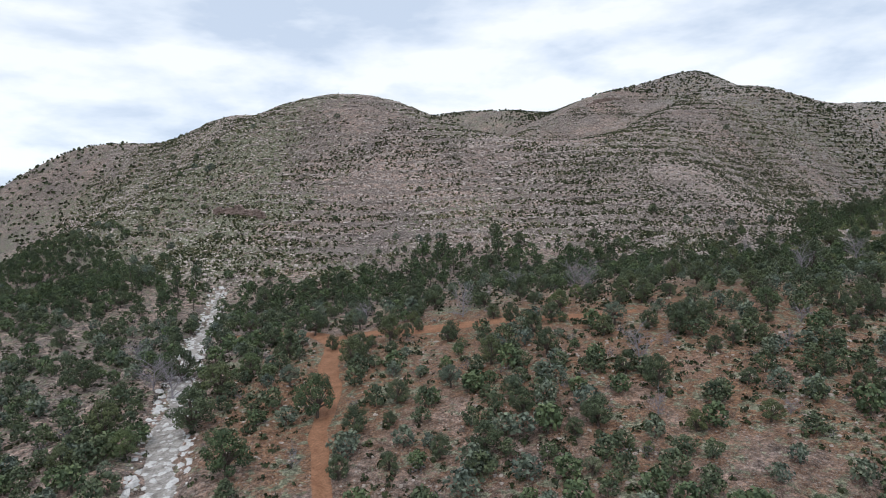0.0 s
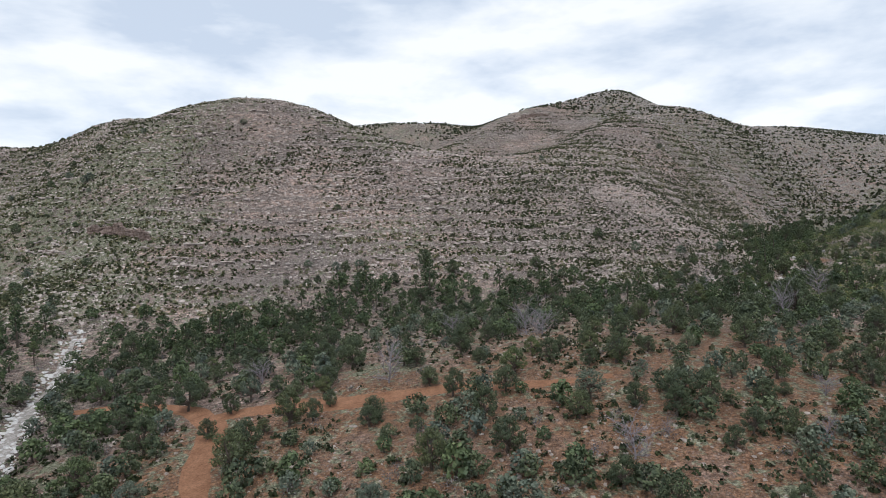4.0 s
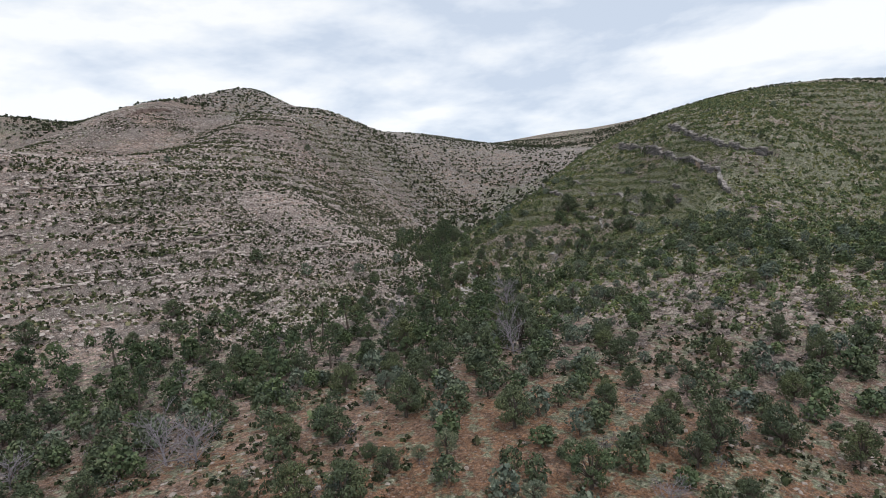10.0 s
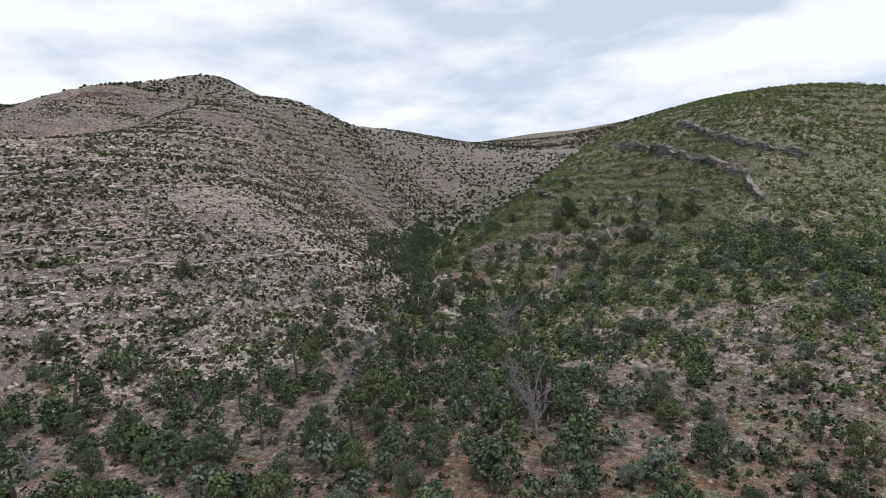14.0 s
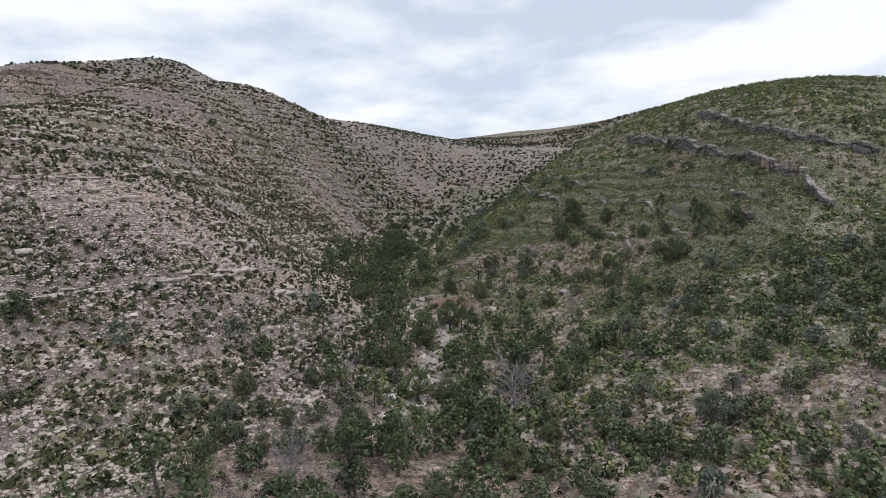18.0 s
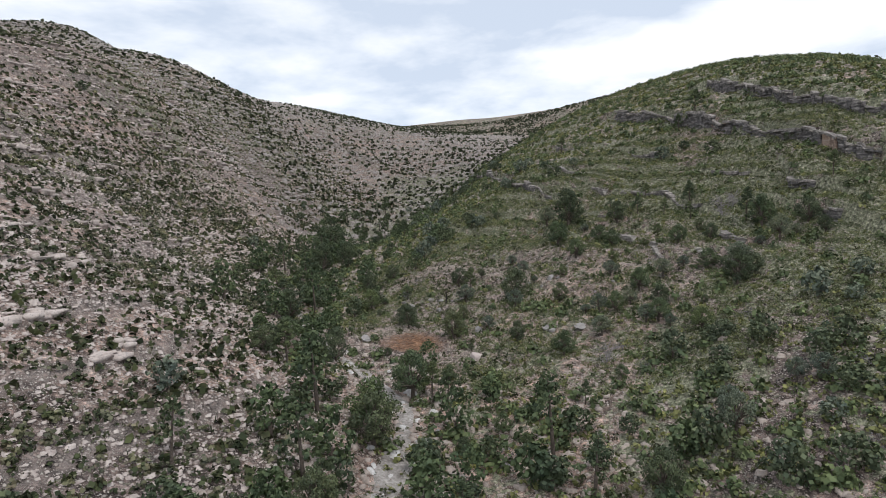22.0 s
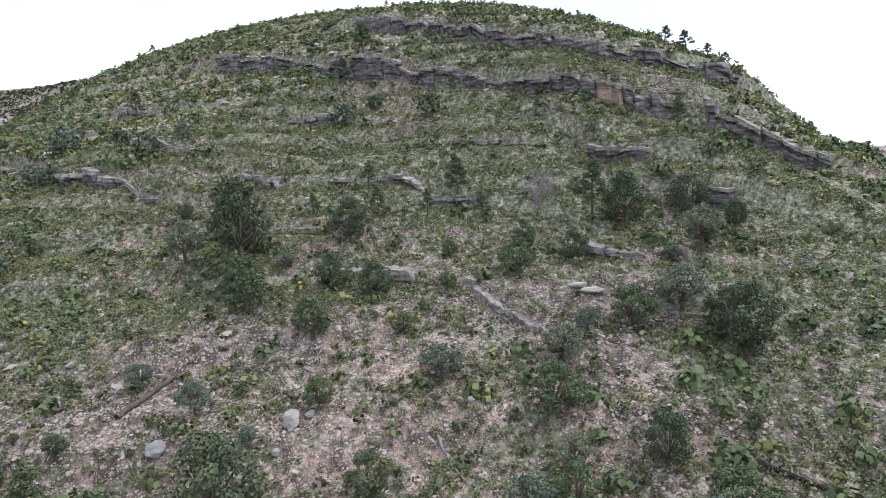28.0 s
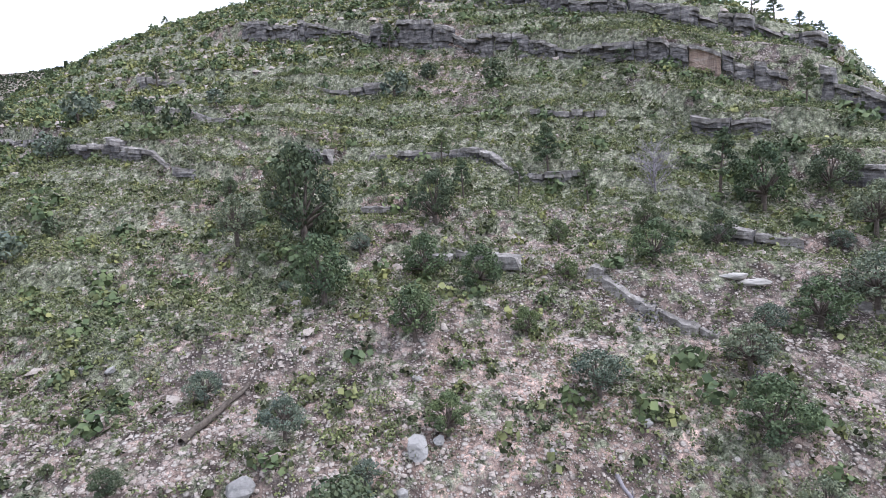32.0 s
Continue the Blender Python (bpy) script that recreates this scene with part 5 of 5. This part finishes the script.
GREEN_LEDGE = "weathered limestone ledge with shade-dark faces cropping out of the green slope"
ledge("rock_ledge", "long pale-topped limestone ledge across the green slope", CLIFFS[0][1], CLIFFS[0][0], SHADED_LEDGE_STONE, CAP_STONE, 0.1)
ledge("rock_ledge", GREEN_LEDGE, CLIFFS[1][1], CLIFFS[1][0], SHADED_LEDGE_STONE, CAP_STONE, 0.28)
ledge("rock_ledge", "low grey ledge of broken slabs below the pines", CLIFFS[2][1], CLIFFS[2][0], CAP_STONE, CAP_STONE, 0.4)
ledge("rock_ledge", "dark rock face under the upper slope", CLIFFS[3][1], CLIFFS[3][0], SHADED_LEDGE_STONE, CAP_STONE, 0.1)
ledge("rock_ledge", "tall shaded grey rock face beside dark trees", CLIFFS[4][1], CLIFFS[4][0], SHADED_LEDGE_STONE, CAP_STONE, 0.05)
ledge("rock_ledge", "tall dark cliff band with a bare orange face", CLIFFS[5][1], CLIFFS[5][0], SHADED_LEDGE_STONE, CAP_STONE, 0.12, (241.4, 150.8, 1.7))
ledge("rock_ledge", "dark cliff band running down the shoulder", CLIFFS[6][1], CLIFFS[6][0], SHADED_LEDGE_STONE, CAP_STONE, 0.18)
ledge("rock_ledge", "upper dark cliff band below the crest", CLIFFS[7][1], CLIFFS[7][0], SHADED_LEDGE_STONE, CAP_STONE, 0.12)
ledge("rock_ledge", GREEN_LEDGE, CLIFFS[8][1], CLIFFS[8][0], SHADED_LEDGE_STONE, CAP_STONE, 0.12)
ledge("rock_ledge", GREEN_LEDGE, CLIFFS[9][1], CLIFFS[9][0], SHADED_LEDGE_STONE, CAP_STONE, 0.12)
ledge("rock_ledge", GREEN_LEDGE, CLIFFS[10][1], CLIFFS[10][0], SHADED_LEDGE_STONE, CAP_STONE, 0.12)
ledge("rock_ledge", GREEN_LEDGE, CLIFFS[11][1], CLIFFS[11][0], SHADED_LEDGE_STONE, CAP_STONE, 0.12)
ledge("rock_ledge", GREEN_LEDGE, CLIFFS[12][1], CLIFFS[12][0], SHADED_LEDGE_STONE, CAP_STONE, 0.12)
ledge("rock_ledge", GREEN_LEDGE, CLIFFS[13][1], CLIFFS[13][0], SHADED_LEDGE_STONE, CAP_STONE, 0.12)
ledge("rock_ledge", GREEN_LEDGE, CLIFFS[14][1], CLIFFS[14][0], SHADED_LEDGE_STONE, CAP_STONE, 0.12)
ledge("rock_ledge", "pinkish cliff band at the head of a rocky spur", [(-71, 279), (-58, 267), (-44, 250)], 3.4, PINK_CLIFF, PINK_CLIFF, 0.15)
ledge("rock_ledge", "rocky rim of a flat-topped shoulder against the sky", [(183, 505), (199, 511), (216, 510)], 2.6, PINK_CLIFF, PINK_CLIFF, 0.12)

# thin courses of layered rock over the bare hill: too many to count
strata = Soup()
sr = np.random.default_rng(91)
sx_, sy_ = sr.uniform(-170, 330, 9000), sr.uniform(190, 460, 9000)
good = (foot_distance(sx_, sy_) > 14) & (slope_of(sx_, sy_) > 0.2) & (smooth_land(sx_, sy_) > 22) & (np.abs(step_of(sx_, sy_) - 0.8) < 0.12)
for x, y in zip(sx_[good][:1000], sy_[good][:1000]):
    for k in range(int(sr.integers(2, 9))):
        gx_, gy_ = downhill(x, y)
        g = math.hypot(gx_, gy_) + 1e-6
        length, height = sr.uniform(0.8, 2.6), sr.uniform(0.4, 1.0)
        if sr.uniform() > 0.3:
            v, fc = rough_block(sr, length, 1.3, height, 1)
            v = np.array(v)
            a = math.atan2(gy_, gx_) + math.pi / 2 + sr.uniform(-0.35, 0.35)
            c, s = math.cos(a), math.sin(a)
            strata.add(np.stack([v[:, 0] * c - v[:, 1] * s + x, v[:, 0] * s + v[:, 1] * c + y, v[:, 2] + land_at(x, y) - 0.45 * height], -1), fc)
        x, y = x - gy_ / g * length + sr.normal(scale=0.5), y + gx_ / g * length + sr.normal(scale=0.5)
tagged(new("hill_strata", strata.mesh("hill_strata", PINK_STONE)), "thin broken courses of pinkish limestone along the bare hill", "rock ledges", "", "stuff")

# ---------------------------------------------------------------- boulders


def boulder_mesh(seed, material):
    bm = bmesh.new()
    bmesh.ops.create_icosphere(bm, subdivisions=3, radius=0.5)
    r = np.random.default_rng(seed)
    cuts = [(Vector(r.normal(size=3)).normalized(), r.uniform(0.24, 0.40)) for _ in range(11)]
    for v in bm.verts:
        p = v.co.copy()
        for n, d in cuts:
            over = p.dot(n) - d
            if over > 0:
                p -= n * over * 0.9
        p *= 1 + 0.10 * noise.noise(p * 5 + Vector((seed, 0, 0))) + 0.05 * noise.noise(p * 13)
        v.co = p
    me = bpy.data.meshes.new("boulder")
    bm.to_mesh(me)
    bm.free()
    me.materials.append(material)
    return me


BOULDERS = [boulder_mesh(700 + k, stone_material("boulder_stone", (0.17, 0.16, 0.155), (0.40, 0.375, 0.36), 0.8, False, (0.10, 0.10, 0.10))) if k == 0 else boulder_mesh(700 + k, bpy.data.materials["boulder_stone"]) for k in range(6)]
BIG_STONES = [(205.7, 192.2, 1.6), (205.6, 200.4, 1.6), (216.2, 208.5, 0.7), (204.1, 193.3, 0.8), (211.1, 191.3, 0.6), (216.8, 210.2, 0.7), (212.2, 177.2, 0.7), (212.1, 198.6, 0.5), (206.1, 191.1, 0.8), (204.5, 195.7, 0.8), (204.5, 181.1, 0.7), (214.5, 197.4, 0.6), (220.2, 217.4, 1.2), (204.2, 186.1, 0.5), (190.1, 186.6, 1.7), (189.5, 185.4, 1.2), (197.7, 209.5, 1.2), (195.2, 214.2, 1.7), (197, 216.9, 1.4), (188.3, 196.9, 1.7), (178, 210.6, 2), (197.9, 211.7, 1.4), (194.6, 208, 1.5)]
for k, (x, y, w) in enumerate(BIG_STONES):
    ob = new("boulder", BOULDERS[k % 6])
    ob.matrix_basis = pose(x, y, land_at(x, y) + w * 0.14, k * 13 % 20 - 10, k * 7 % 16 - 8, k * 67) @ Matrix.Diagonal((w, w * 0.85, w * 0.75, 1))
    tagged(ob, "grey weathered limestone boulder lying on the stony slope", "boulder", "boulders of the slope")
pale = new("boulder", boulder_mesh(720, stone_material("pink_boulder_stone", (0.34, 0.27, 0.25), (0.56, 0.48, 0.45), 0.8, False, (0.3, 0.22, 0.2))))
pale.matrix_basis = pose(179.6, 192.6, land_at(179.6, 192.6) + 0.4, 5, 0, 30) @ Matrix.Diagonal((2.8, 2.2, 1.4, 1))
tagged(pale, "large pinkish white boulder among the canyon trees", "boulder")
flat = new("flat_boulder", boulder_mesh(721, bpy.data.materials["boulder_stone"]))
flat.matrix_basis = pose(190.3, 181.6, land_at(190.3, 181.6) + 0.25, 4, -6, 20) @ Matrix.Diagonal((2.6, 2.0, 0.9, 1))
tagged(flat, "flat grey slab of rock resting on the slope", "boulder")
for k, (x, y, turn) in enumerate([(213.1, 169.9, 35), (212.3, 169.2, 42)]):
    ob = new("rock_slab", boulder_mesh(722 + k, PALE_STONE))
    ob.matrix_basis = pose(x, y, land_at(x, y) + 0.15, 8, 5, turn) @ Matrix.Diagonal((2.4, 0.9, 0.6, 1))
    tagged(ob, "pale flat slab fallen on the slope", "rock slab", "fallen slabs")

# ---------------------------------------------------------------- fallen logs and stumps


def log(name, label, x0, y0, x1, y1, thick, material, seed, branches=3):
    r = np.random.default_rng(seed)
    base = new(name)
    base.matrix_basis = pose(x0, y0, land_at(x0, y0))
    n = 7
    pts = []
    for k in range(n):
        f = k / (n - 1)
        x, y = x0 + f * (x1 - x0), y0 + f * (y1 - y0)
        pts.append((x - x0 + r.normal(scale=0.05), y - y0 + r.normal(scale=0.05), land_at(x, y) - land_at(x0, y0) + thick * 0.9))
    wood = Soup()
    tube(wood, pts, np.linspace(thick, thick * 0.55, n), 8)
    part("trunk", wood.mesh("trunk", material), base)
    for k in range(branches):
        stub = Soup()
        at = np.array(pts[1 + k % (n - 2)])
        arm = limb(r, at, r.normal(size=3) + (0, 0, 1.2), r.uniform(0.5, 1.3), 0.3, 3)
        tube(stub, arm, np.linspace(thick * 0.35, thick * 0.1, len(arm)), 5)
        part("broken_branch", stub.mesh("broken_branch", material), base)
    return tagged(base, label, "fallen log")


log("fallen_log", "long weathered grey-brown log lying down the slope", 209.1, 203.4, 213.2, 200.4, 0.22, BARK, 801, 2)
log("fallen_log", "bleached thin log lying on stony ground", 203.0, 183.6, 199.4, 182.8, 0.10, DEADWOOD, 802, 2)
log("fallen_log", "dead branching log among pale stones", 196.4, 193.0, 197.4, 189.6, 0.14, BARK, 803, 4)
log("fallen_log", "short dead log beside a burnt stump", 197.3, 207.3, 199.3, 205.7, 0.15, DEADWOOD, 804, 1)
log("fallen_log", "dark fallen log on rubble", 195.1, 167.5, 191.4, 165.1, 0.16, CHARRED, 805, 2)


def stump(x, y, height, label, material, seed):
    r = np.random.default_rng(seed)
    base = new("burnt_stump")
    base.matrix_basis = pose(x, y, land_at(x, y))
    wood = Soup()
    pts = limb(r, (0, 0, -0.2), (0.12, 0.05, 1), height, 0.16, 5)
    tube(wood, pts, np.linspace(0.2, 0.06, len(pts)), 7)
    part("trunk", wood.mesh("trunk", material), base)
    arm = Soup()
    tube(arm, limb(r, pts[3], (-0.8, 0.2, 0.6), height * 0.4, 0.2, 3), [0.09, 0.07, 0.05, 0.03], 5)
    part("broken_branch", arm.mesh("broken_branch", material), base)
    return tagged(base, label, "stump")


stump(31.2, 68.3, 2.4, "charred black snag standing in the valley", CHARRED, 811)
stump(196.8, 207.8, 2.6, "dark burnt stump with one bent limb", CHARRED, 812)
